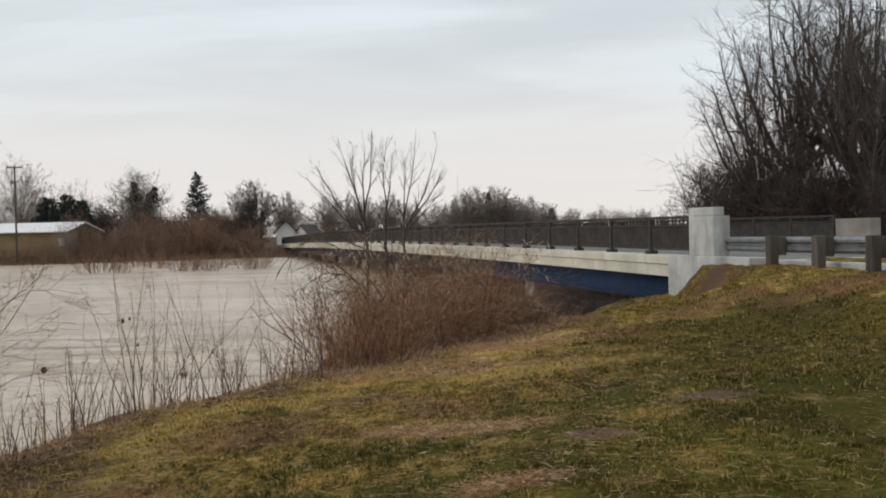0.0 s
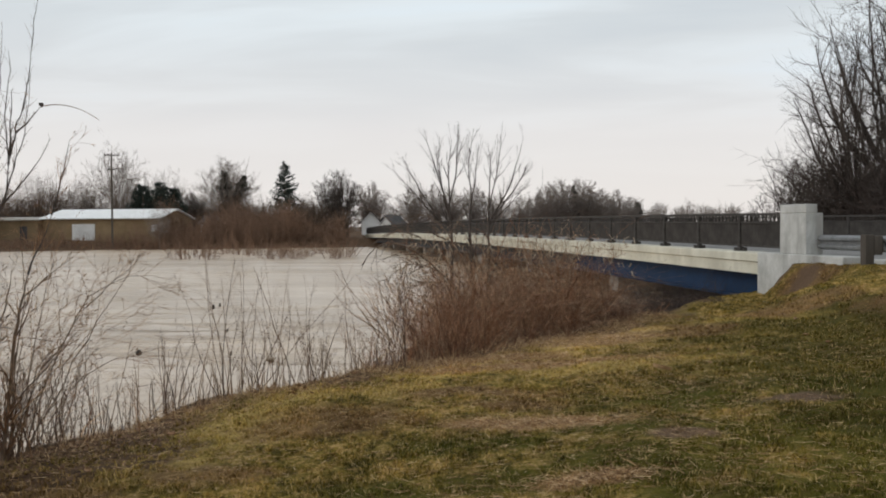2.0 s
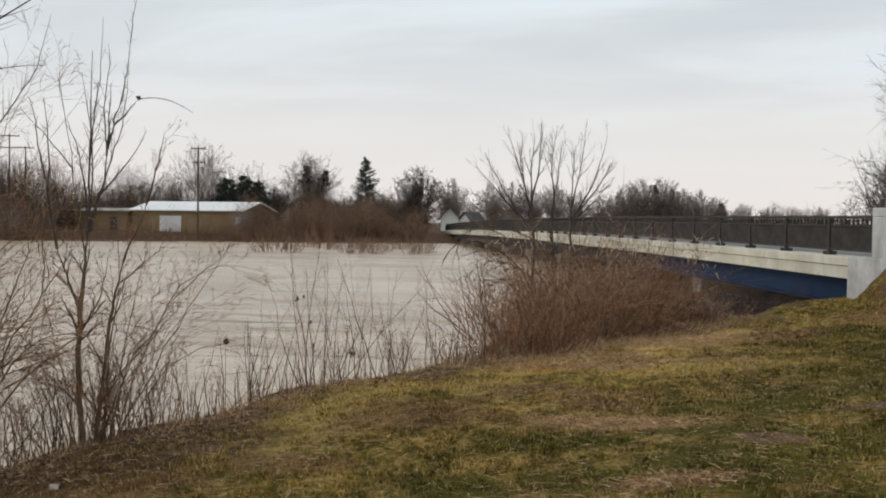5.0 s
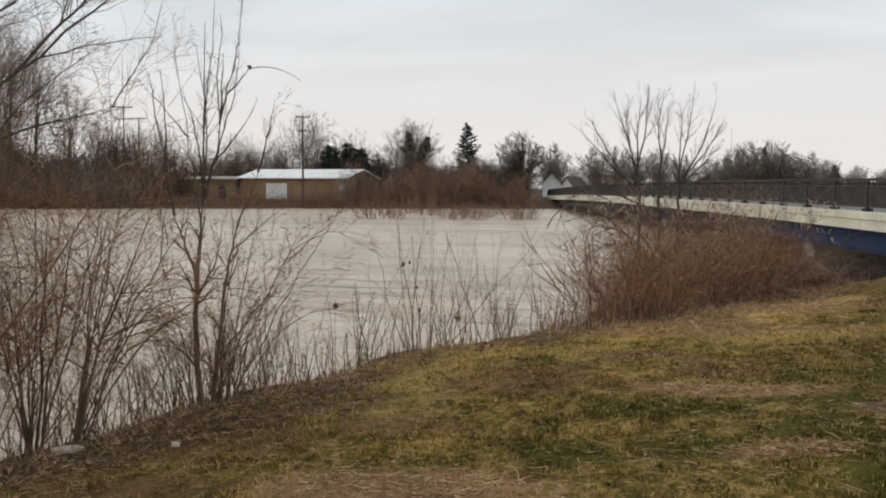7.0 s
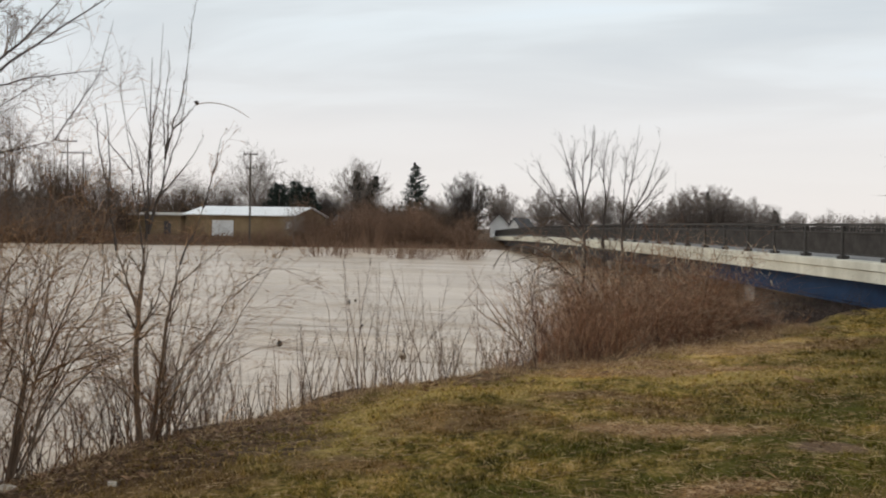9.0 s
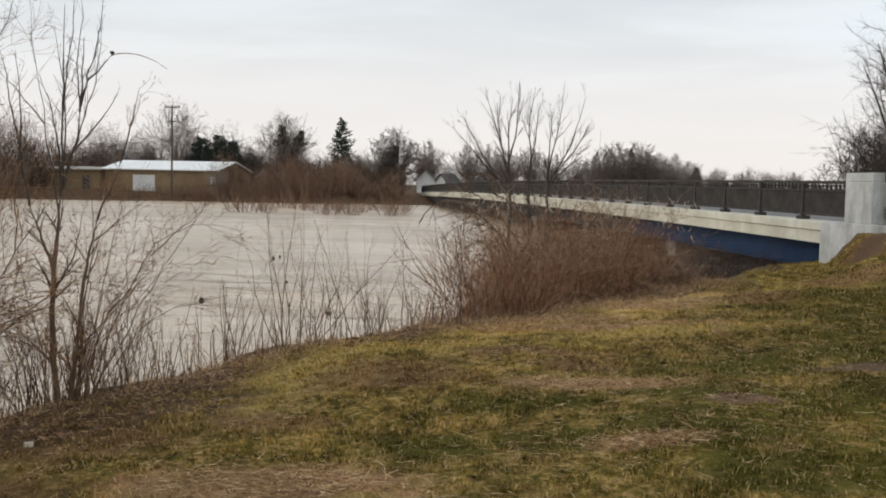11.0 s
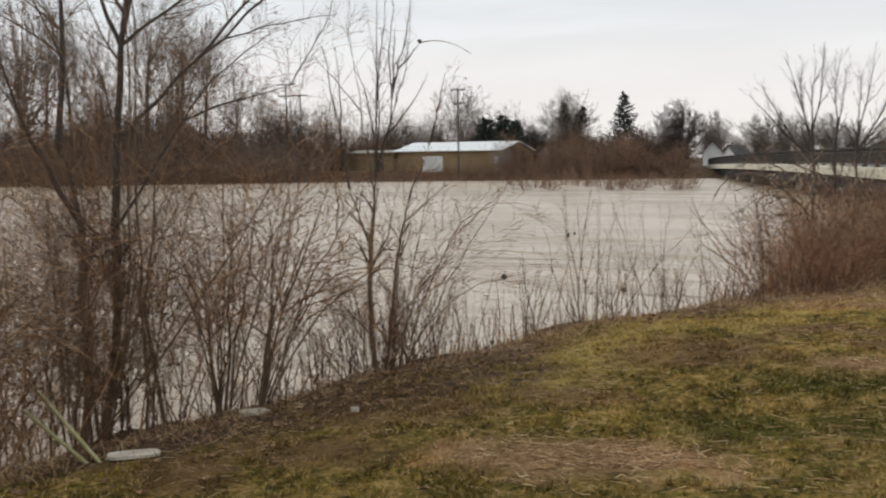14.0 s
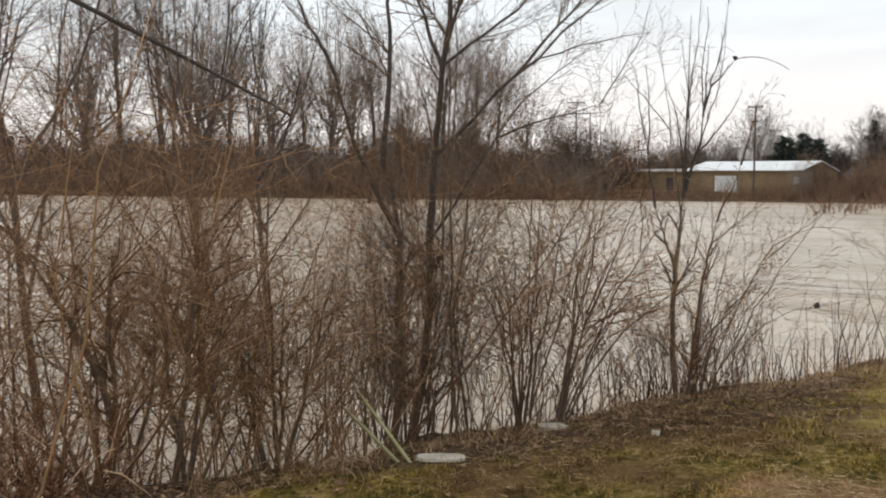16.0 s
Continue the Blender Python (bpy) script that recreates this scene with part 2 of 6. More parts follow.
m_water, t_, b_ = material("muddy_water")
p_ = t_.nodes.new("ShaderNodeNewGeometry").outputs["Position"]
mud_ = ramp_node(t_, [(0.35, (0.50, 0.385, 0.275)), (0.65, (0.62, 0.485, 0.360))])
link(t_, noise_of(t_, p_, 0.10, 5, 0.6, (0.35, 1.0, 1), 0.6), mud_.inputs[0])
# light and dark ripple streaks put into the base colour
ripple_tone_ = ramp_node(t_, [(0.36, (0.90, 0.89, 0.88)), (0.5, (1.0, 1.0, 1.0)), (0.66, (1.12, 1.12, 1.12))])
link(t_, noise_of(t_, p_, 0.11, 5, 0.6, (0.4, 1.0, 1), 1.6), ripple_tone_.inputs[0])
link(t_, mixed(t_, 1.0, mud_.outputs[0], ripple_tone_.outputs[0], "MULTIPLY"), b_.inputs["Base Color"])
b_.inputs["Roughness"].default_value = 0.26
b_.inputs["IOR"].default_value = 1.33
# waves gather in patches with calm water between; short crests, broken up
patch_ = ramp_node(t_, [(0.44, (0.06, 0.06, 0.06)), (0.60, (1, 1, 1))])
link(t_, noise_of(t_, p_, 0.075, 4, 0.6, (0.55, 1, 1), 1.0), patch_.inputs[0])
crest_ = ramp_node(t_, [(0.50, (0, 0, 0)), (0.68, (1, 1, 1))])
link(t_, noise_of(t_, p_, 0.62, 5, 0.6, (0.30, 1, 1), 1.8), crest_.inputs[0])
swell_ = math_node(t_, "MULTIPLY", noise_of(t_, p_, 0.16, 3, 0.5, (0.4, 1, 1), 1.0), 1.6)
h_ = math_node(t_, "ADD", math_node(t_, "ADD", math_node(t_, "MULTIPLY", math_node(t_, "MULTIPLY", crest_.outputs[0], patch_.outputs[0]), 0.9), swell_), math_node(t_, "MULTIPLY", noise_of(t_, p_, 2.2, 4, 0.6, (0.5, 1, 1), 0.8), 0.11))
bumped(t_, b_, h_, 1.0, 0.30)

m_asphalt = surface("asphalt", [(0.35, (0.13, 0.125, 0.12)), (0.65, (0.22, 0.21, 0.20))], 0.8, 0.9, 60, 0.5)
m_road = surface("worn_pale_road", [(0.35, (0.46, 0.41, 0.33)), (0.65, (0.60, 0.545, 0.45))], 0.8, 0.9, 60, 0.4)
m_concrete = surface("pale_concrete", [(0.35, (0.42, 0.42, 0.40)), (0.65, (0.60, 0.60, 0.58))], 2.2, 0.85, 45, 0.35, 0.008, stain=(0.27, 0.265, 0.25))
m_band = surface("cream_concrete", [(0.35, (0.55, 0.52, 0.42)), (0.65, (0.70, 0.67, 0.56))], 1.0, 0.8, 30, 0.25, 0.006, stain=(0.44, 0.41, 0.33))
# abutment concrete, kept dark for the shade under the deck
m_old = surface("shaded_dark_concrete", [(0.35, (0.12, 0.10, 0.08)), (0.65, (0.24, 0.21, 0.18))], 0.9, 0.9, 20, 0.4)
m_pier = surface("pier_concrete", [(0.35, (0.20, 0.175, 0.15)), (0.65, (0.32, 0.29, 0.26))], 0.9, 0.9, 20, 0.4)
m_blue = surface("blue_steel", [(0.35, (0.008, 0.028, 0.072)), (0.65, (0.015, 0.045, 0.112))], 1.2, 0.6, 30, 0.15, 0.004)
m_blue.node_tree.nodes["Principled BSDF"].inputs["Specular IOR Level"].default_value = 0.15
# darker girder steel with the shade of the deck overhang in its colour
m_blue_shaded = surface("shaded_blue_steel", [(0.35, (0.014, 0.016, 0.020)), (0.65, (0.030, 0.033, 0.040))], 1.2, 0.7, 30, 0.15, 0.004)
m_bronze = surface("dark_bronze_rail", [(0.35, (0.034, 0.030, 0.027)), (0.65, (0.062, 0.055, 0.050))], 3.0, 0.65, 50, 0.2, 0.003)
m_bronze.node_tree.nodes["Principled BSDF"].inputs["Specular IOR Level"].default_value = 0.25
m_galv = surface("galvanised_steel", [(0.35, (0.17, 0.175, 0.18)), (0.65, (0.28, 0.285, 0.29))], 4.0, 0.55, 50, 0.15, 0.003, metal=0.4)
m_wood = surface("weathered_post_wood", [(0.35, (0.055, 0.045, 0.036)), (0.65, (0.12, 0.100, 0.082))], 4.0, 0.9, 50, 0.5, 0.006, (1, 1, 0.12), vary=0.2)
m_tan = surface("tan_block_wall", [(0.35, (0.20, 0.135, 0.070)), (0.65, (0.27, 0.19, 0.105))], 0.7, 0.9, 10, 0.3, 0.02)
m_roof = surface("white_metal_roof", [(0.35, (0.84, 0.83, 0.81)), (0.65, (0.92, 0.91, 0.89))], 0.5, 0.45, 6, 0.2, 0.01)
m_white = surface("white_siding", [(0.35, (0.62, 0.61, 0.59)), (0.65, (0.74, 0.73, 0.71))], 0.6, 0.7, 8, 0.2, 0.01)
m_annex = surface("dull_tan_roof", [(0.35, (0.30, 0.265, 0.22)), (0.65, (0.40, 0.36, 0.30))], 0.5, 0.6, 6, 0.2, 0.01)
m_shingle = surface("dark_shingles", [(0.35, (0.045, 0.042, 0.042)), (0.65, (0.09, 0.085, 0.085))], 1.0, 0.9, 12, 0.3, 0.01)
m_pane, t_, b_ = material("window_glass")
b_.inputs["Base Color"].default_value, b_.inputs["Roughness"].default_value = (0.02, 0.025, 0.03, 1), 0.08
m_stone = surface("pale_slab_stone", [(0.35, (0.50, 0.43, 0.34)), (0.65, (0.74, 0.65, 0.53))], 9.0, 0.95, 60, 0.6)
m_stake = surface("pale_yellow_stake", [(0.35, (0.34, 0.30, 0.13)), (0.65, (0.50, 0.45, 0.24))], 6.0, 0.7, 60, 0.3)
m_dead = surface("dry_leaf", [(0.35, (0.17, 0.09, 0.045)), (0.65, (0.36, 0.21, 0.11))], 12.0, 0.85, 60, 0.3, vary=0.3)
m_tan_leaf = surface("tan_leaf", [(0.35, (0.42, 0.26, 0.13)), (0.65, (0.62, 0.42, 0.24))], 12.0, 0.8, 60, 0.3)
m_bark = bark("grey_brown_bark", (0.095, 0.063, 0.043), (0.185, 0.130, 0.092))
m_trunk = bark("brown_trunk_bark", (0.120, 0.078, 0.050), (0.225, 0.150, 0.100))
m_twig = bark("brown_twigs", (0.112, 0.058, 0.029), (0.56, 0.33, 0.165), (0.285, 0.142, 0.066))
m_olive = bark("olive_brown_twigs", (0.130, 0.070, 0.033), (0.56, 0.34, 0.165), (0.295, 0.160, 0.070))
m_red = bark("russet_brush", (0.085, 0.038, 0.020), (0.72, 0.48, 0.29), (0.33, 0.142, 0.064))
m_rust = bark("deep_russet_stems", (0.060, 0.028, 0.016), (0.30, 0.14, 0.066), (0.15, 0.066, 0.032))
m_straw = bark("dry_stalks", (0.17, 0.100, 0.056), (0.60, 0.45, 0.30), (0.34, 0.225, 0.14))
m_weed = bark("dark_weed_stalks", (0.072, 0.040, 0.025), (0.34, 0.21, 0.125), (0.165, 0.092, 0.054))
m_seed = bark("dark_seed_heads", (0.030, 0.020, 0.014), (0.06, 0.042, 0.03))
m_plume = bark("pale_seed_plumes", (0.30, 0.23, 0.16), (0.52, 0.43, 0.32))
m_thatch = bark("straw_thatch", (0.14, 0.068, 0.032), (0.82, 0.60, 0.35), (0.48, 0.295, 0.14))
m_litter = bark("leaf_litter", (0.10, 0.048, 0.026), (0.40, 0.25, 0.145), (0.20, 0.105, 0.056))
# dark bark; on the high near stems it stands in for backlight
m_dark_bark = bark("dark_bark", (0.052, 0.040, 0.034), (0.105, 0.082, 0.070))
# brush colour; under the bridge end its darkness stands in for shade
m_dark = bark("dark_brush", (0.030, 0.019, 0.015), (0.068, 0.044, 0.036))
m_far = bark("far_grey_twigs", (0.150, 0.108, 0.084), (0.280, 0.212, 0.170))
# paler twigs: the haze of distance is mixed into their colour
m_hazy = bark("hazed_distant_twigs", (0.175, 0.140, 0.118), (0.285, 0.238, 0.208))
m_scrub = bark("far_brown_scrub", (0.072, 0.046, 0.031), (0.155, 0.102, 0.069))
m_farred = bark("far_russet_brush", (0.150, 0.085, 0.052), (0.290, 0.175, 0.112))
m_fir = bark("dark_needles", (0.016, 0.026, 0.020), (0.042, 0.056, 0.042))
m_ivy = bark("ivy_leaves", (0.010, 0.013, 0.008), (0.026, 0.030, 0.018))


# ---- helpers for meshes ----
def part(name, data, mat, parent=None, label="", kind=""):
    """Links a bmesh or mesh as one object."""
    if isinstance(data, bmesh.types.BMesh):
        me = bpy.data.meshes.new(name)
        data.to_mesh(me)
        data.free()
    else:
        me = data
    if mat and not me.materials:
        me.materials.append(mat)
    ob = new(name, me)
    ob.parent = parent
    return tagged(ob, label, kind=kind)


def root(name, m, label, category, group="", kind=""):
    ob = new(name)
    ob.empty_display_size = 0.2
    ob.matrix_basis = m
    return tagged(ob, label, category, group, kind)


def box(bm, x0, y0, z0, x1, y1, z1, bevel=0.0):
    made = bmesh.ops.create_cube(bm, size=1.0, matrix=Matrix.LocRotScale(((x0 + x1) / 2, (y0 + y1) / 2, (z0 + z1) / 2), None, (x1 - x0, y1 - y0, z1 - z0)))
    if bevel:
        edges = list({e for v in made["verts"] for e in v.link_edges})
        bmesh.ops.bevel(bm, geom=edges, offset=bevel, segments=2, profile=0.5, affect="EDGES")
    return bm


def boxed(*a, **k):
    return box(bmesh.new(), *a, **k)


def quick_mesh(name, verts, faces, smooth=False):
    """A mesh from arrays: verts N x 3, faces M x k."""
    me = bpy.data.meshes.new(name)
    faces = np.asarray(faces, np.int32)
    n, k = faces.shape
    me.vertices.add(len(verts))
    me.vertices.foreach_set("co", np.asarray(verts, np.float32).ravel())
    me.loops.add(n * k)
    me.loops.foreach_set("vertex_index", faces.ravel())
    me.polygons.add(n)
    me.polygons.foreach_set("loop_start", np.arange(0, n * k, k, dtype=np.int32))
    me.polygons.foreach_set("loop_total", np.full(n, k, np.int32))
    if smooth:
        me.polygons.foreach_set("use_smooth", np.ones(n, bool))
    me.update(calc_edges=True)
    me.validate()
    return me


# ---- the plan ----
WATER = -0.95
BRIDGE, HEAD = (5.33, 23.6), 13.65
D2, N2 = np.array((-0.236, 0.972)), np.array((0.972, 0.236))
LAWN_EDGE = np.array([(-9.5, -7), (-7.2, -1), (-6.6, 1.2), (-6.05, 2.75), (-5.5, 3.8), (-5.15, 4.7), (-4.95, 5.9), (-4.6, 7.0), (-4.2, 8.1), (-3.8, 9.5),
                      (-3.1, 11), (-1.94, 12.0), (-1.0, 13.0), (0.2, 14.3), (1.4, 16.3), (2.4, 18.2), (3.4, 20.7), (4.6, 23.9)], float)
NEAR_EDGE = np.array([(-90, -200), (-22, -40), (-9.9, -7), (-7.6, -1), (-6.95, 1.2), (-6.35, 2.75), (-5.8, 3.8), (-5.45, 4.8), (-5.25, 5.9), (-4.9, 7.1), (-4.5, 8.2), (-4.1, 9.7),
                      (-3.35, 11.2), (-2.25, 12.4), (-1.55, 13.8), (-1.5, 15.4), (-1.4, 16.8), (-0.8, 18.6), (0.8, 20.4), (2.8, 22.4), (4.9, 24.6), (9, 31), (13, 48), (14, 78), (30, 104), (120, 120), (500, 180)], float)
FAR_EDGE = np.array([(-2500, -300), (-400, 20), (-150, 62), (-110, 76), (-85, 90), (-66, 104), (-45, 115), (-22, 124), (0, 131), (60, 150), (500, 300)], float)


def side(line, x, y):
    """Signed distance to a polyline, plus on its left."""
    best, sign = np.full(np.shape(x), 1e9), np.ones(np.shape(x))
    for (ax, ay), (bx, by) in zip(line[:-1], line[1:]):
        ux, uy = bx - ax, by - ay
        k = np.clip(((x - ax) * ux + (y - ay) * uy) / (ux * ux + uy * uy), 0, 1)
        ex, ey = x - ax - k * ux, y - ay - k * uy
        dd = np.hypot(ex, ey)
        cross = ux * (y - ay) - uy * (x - ax)
        closer = dd < best - 1e-9
        sign = np.where(closer, np.sign(cross), sign)
        best = np.where(closer, dd, best)
    return best * sign


def smooth(v):
    v = np.clip(v, 0, 1)
    return v * v * (3 - 2 * v)


def height(x, y):
    """The ground: lawn rising to the road, a low cut bank, the river bed, and the far bank."""
    x, y = np.asarray(x, float), np.asarray(y, float)
    q = (x - BRIDGE[0]) * N2[0] + (y - BRIDGE[1]) * N2[1]
    s = (x - BRIDGE[0]) * D2[0] + (y - BRIDGE[1]) * D2[1]
    base = np.clip(0.055 * x, -0.45, 0.7) * (1 - 0.9 * smooth((s + 9) / 7))
    top = 0.86 - 0.86 * smooth((s + 4.6) / 4.0)
    top = top + (0.86 * smooth((-s - 0.75) / 1.1) - top) * smooth((q + 1.7) / 1.4)
    rise = base + (top - base) * smooth((q + 3.4) / 3.4)
    heap = base + (0.90 - base) * smooth((-s - 1.15) / 0.9) * smooth((q + 1.05) / 0.95)
    land = heap + (rise - heap) * smooth((-s - 2.6) / 3.0)
    land = np.where(q > 0, np.where(s < -3.0, np.maximum(land, 0.80 - 0.05 * smooth(q / 3)), np.minimum(land, 0.1)), land)
    land = land - 0.55 * smooth((q - 12) / 4)
    land = land + 0.035 * np.sin(x * 1.3 + 0.7 * np.sin(y * 0.9)) * np.sin(y * 1.1 + 0.4) + 0.02 * np.sin(x * 3.1 + y * 2.3) * np.sin(2.7 * y - x)
    river = side(NEAR_EDGE, x, y)
    river = river + 0.12 * np.sin(x * 2.1 + y * 1.7) + 0.07 * np.sin(x * 5.3 - y * 4.1)
    far = side(FAR_EDGE, x, y)
    near_z = land - 0.10 * smooth((river + 0.7) / 0.7) - 1.15 * smooth(river / 1.3) - 1.2 * smooth((river - 1.2) / 9)
    near_z = near_z - 1.5 * smooth((side(LAWN_EDGE, x, y) - 0.12) / 1.0) * smooth((y - 17.3) / 1.4) * smooth((x - 1.0) / 0.9) * (y < 40) * (q < 12)
    far_z = -2.4 + 1.55 * smooth((far + 8) / 8) + 1.1 * smooth(far / 9) + 0.5 * smooth((far - 20) / 60)
    return np.where((far > -30) & (river > 5), np.maximum(near_z, far_z), near_z)


def ground_z(x, y):
    return float(height(np.array([x]), np.array([y]))[0])


def spread(fine0, fine1, step, reach):
    mid = list(np.arange(fine0, fine1 + 1e-6, step))
    out, g, a, b = [], step, fine0, fine1
    lo, hi = [], []
    while a > -reach or b < reach:
        g *= 1.13
        a, b = a - g, b + g
        lo.append(a)
        hi.append(b)
    return np.array(lo[::-1] + mid + hi)


xs, ys = spread(-8.0, 9.0, 0.14, 2600), spread(2.0, 25.0, 0.15, 2600)
gx, gy = np.meshgrid(xs, ys)
gz = height(gx, gy)
gz += 0.012 * np.random.default_rng(5).normal(size=gz.shape) * (np.hypot(gx, gy) < 40)
ny, nx = gx.shape
idx = np.arange(nx * ny).reshape(ny, nx)
me = quick_mesh("ground", np.stack([gx, gy, gz], -1).reshape(-1, 3), np.stack([idx[:-1, :-1], idx[:-1, 1:], idx[1:, 1:], idx[1:, :-1]], -1).reshape(-1, 4), True)
wob = 0.25 * np.sin(gx * 2.3 + gy * 1.1) + 0.16 * np.sin(gx * 5.7 - gy * 3.3) + 0.22 * np.sin(11 * gx + 7 * gy) * np.sin(9 * gy - 4 * gx)
bare = smooth((side(LAWN_EDGE, gx, gy) + 0.50 + 1.15 * np.exp(-(((gy - 6.9) / 1.8) ** 2)) - 0.25 * np.exp(-(((gy - 4.8) / 0.8) ** 2)) + 0.12 - 0.45 * smooth((gy - 17) / 2) + wob) / 0.5) * (gy < 26)
bare = np.maximum(bare, (gy > 28) | (gx < -60))
me.attributes.new("bare", "FLOAT", "POINT").data.foreach_set("value", bare.astype(np.float32).ravel())
part("ground", me, m_lawn, None, "winter lawn with straw and russet patches sloping to the river", "structure")["category"] = "ground"

wx, wy = spread(-60, 30, 1.5, 2500), spread(0, 130, 1.0, 2500)
ax_, ay_ = np.meshgrid(wx, wy)
az_ = WATER + 0.012 * np.sin(ax_ * 0.23 + 1.5 * np.sin(ay_ * 0.17)) * np.sin(ay_ * 0.9 + 0.6 * np.sin(ax_ * 0.11))
ny, nx = ax_.shape
idx = np.arange(nx * ny).reshape(ny, nx)
part("water", quick_mesh("water", np.stack([ax_, ay_, az_], -1).reshape(-1, 3), np.stack([idx[:-1, :-1], idx[:-1, 1:], idx[1:, 1:], idx[1:, :-1]], -1).reshape(-1, 4), True), m_water, None, "muddy brown river in flood with small ripples", "structure")["category"] = "river"


# ---- the bridge; its own axes: x across from the near face, y along ----
LENGTH, WIDTH = 121.0, 10.4


def zb(s):
    s = np.asarray(s, float)
    return 1.0 + 0.0062 * s - 0.000082 * s * s


def swept(profile, s0, s1, step=2.5):
    """A closed profile of (x, z over the camber) drawn along the bridge."""
    ss = np.linspace(s0, s1, max(2, int(round((s1 - s0) / step)) + 1))
    k = len(profile)
    v = [(x, s, z + float(zb(s))) for s in ss for x, z in profile]
    bm = bmesh.new()
    vs = [bm.verts.new(c) for c in v]
    for i in range(len(ss) - 1):
        for j in range(k):
            a, b = i * k + j, i * k + (j + 1) % k
            bm.faces.new((vs[a], vs[b], vs[b + k], vs[a + k]))
    bm.faces.new(vs[:k])
    bm.faces.new(vs[-k:][::-1])
    bmesh.ops.recalc_face_normals(bm, faces=bm.faces)
    return bm


B = pose(*BRIDGE, 0, 0, 0, HEAD)
bridge = root("bridge", B, "long low road bridge with cream concrete edge and blue steel girders over the river", "bridge", kind="structure")
part("deck", swept([(0.30, -0.16), (WIDTH - 0.30, -0.16), (WIDTH - 0.30, -0.42), (0.30, -0.42)], -0.6, LENGTH), m_asphalt, bridge, "grey asphalt road deck")
PARAPET = [(0.0, -0.03), (0.03, 0.0), (0.55, 0.0), (0.55, -0.162), (0.302, -0.165), (0.302, -0.50), (0.06, -0.50), (0.06, -0.22), (0.0, -0.20)]
for k in range(11):
    a, b = k * 11.0, k * 11.0 + 10.98
    part("edge_beam", swept(PARAPET, a, b), m_band, bridge, "cream painted concrete edge beam" if k == 0 else "")
part("edge_beam", swept([(WIDTH - x, z) for x, z in PARAPET], 4.0, LENGTH), m_band, bridge)
# spans past 17 m take the darker steel, as shaded by the deck
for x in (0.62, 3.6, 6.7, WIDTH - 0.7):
    for s0, s1, mat in ((0.05 + 0.3 * x, 17.0, m_blue), (17.02, LENGTH, m_blue_shaded)):
        part("girder", swept([(x - 0.16, -0.421), (x + 0.16, -0.421), (x + 0.16, -0.46), (x + 0.015, -0.47), (x + 0.015, -1.12), (x + 0.16, -1.13), (x + 0.16, -1.17), (x - 0.16, -1.17), (x - 0.16, -1.13), (x - 0.015, -1.12), (x - 0.015, -0.47), (x - 0.16, -0.46)], s0, s1), mat, bridge, "blue painted steel girder" if mat is m_blue else "steel girder coloured dark for the shade under the deck")
for k in range(9):
    s = 12.6 * (k + 1)
    t = float(zb(s))
    pier = part("pier_wall", boxed(1.0, s - 0.40, t - 5.4, WIDTH - 1.0, s + 0.40, t - 1.76, bevel=0.05), m_pier, bridge, "weathered concrete pier wall")
    part("pier_cap", boxed(0.7, s - 0.5, t - 1.758, WIDTH - 0.7, s + 0.5, t - 1.172, bevel=0.04), m_pier, pier)
part("abutment", boxed(0.35, -1.2, -1.6, WIDTH - 0.3, 0.04, 0.55, bevel=0.02), m_old, bridge)
part("abutment", boxed(0.2, LENGTH, -2.0, WIDTH - 0.2, LENGTH + 1.5, 0.05, bevel=0.02), m_old, bridge)
# wing wall and end posts at the near end
part("wing_wall", boxed(-0.06, -3.6, -0.5, 0.36, -0.004, 1.02, bevel=0.025), m_concrete, bridge, "pale concrete wing wall")


def end_post(x, y, long):
    p = part("end_post", boxed(x, y - long, 1.02, x + 0.40, y, 1.90, bevel=0.02), m_concrete, bridge, "pale stepped concrete end post")
    part("post_cap", boxed(x, y - long, 1.90, x + 0.27, y, 2.09, bevel=0.018), m_concrete, p)


end_post(-0.02, -1.0, 1.12)
part("wing_wall", boxed(WIDTH - 0.4, 2.0, -0.4, WIDTH + 0.02, 8.0, 1.02, bevel=0.02), m_concrete, bridge)
part("end_post", boxed(WIDTH - 0.4, 6.1, 1.02, WIDTH, 7.9, 1.84, bevel=0.02), m_pier, bridge, "weathered concrete end post across the road")

# railings: posts on dark feet, three rails, short upright bars above a panel of close slats
def shared(name, bm, mat):
    me = bpy.data.meshes.new(name)
    bm.to_mesh(me)
    bm.free()
    me.materials.append(mat)
    return me


bar_mesh = shared("baluster", boxed(-0.014, -0.018, 0.0, 0.014, 0.018, 0.185), m_bronze)
bm = boxed(-0.05, -0.06, 0.0, 0.05, 0.06, 0.865, bevel=0.008)
box(bm, -0.10, -0.17, 0.0, 0.10, 0.17, 0.09, bevel=0.01)
post_mesh = shared("post", bm, m_bronze)
bm = bmesh.new()
rows = []
for k in range(61):
    y, x = -1.19 + k * 0.0397, (0.012 if k % 2 else -0.012)
    rows.append([bm.verts.new((x, y, 0.0)), bm.verts.new((x, y, 0.56)), bm.verts.new((x + 0.006, y, 0.56)), bm.verts.new((x + 0.006, y, 0.0))])
for r0, r1 in zip(rows[:-1], rows[1:]):
    for j in range(4):
        bm.faces.new((r0[j], r1[j], r1[(j + 1) % 4], r0[(j + 1) % 4]))
bmesh.ops.recalc_face_normals(bm, faces=bm.faces)
panel_mesh = shared("panel", bm, m_bronze)


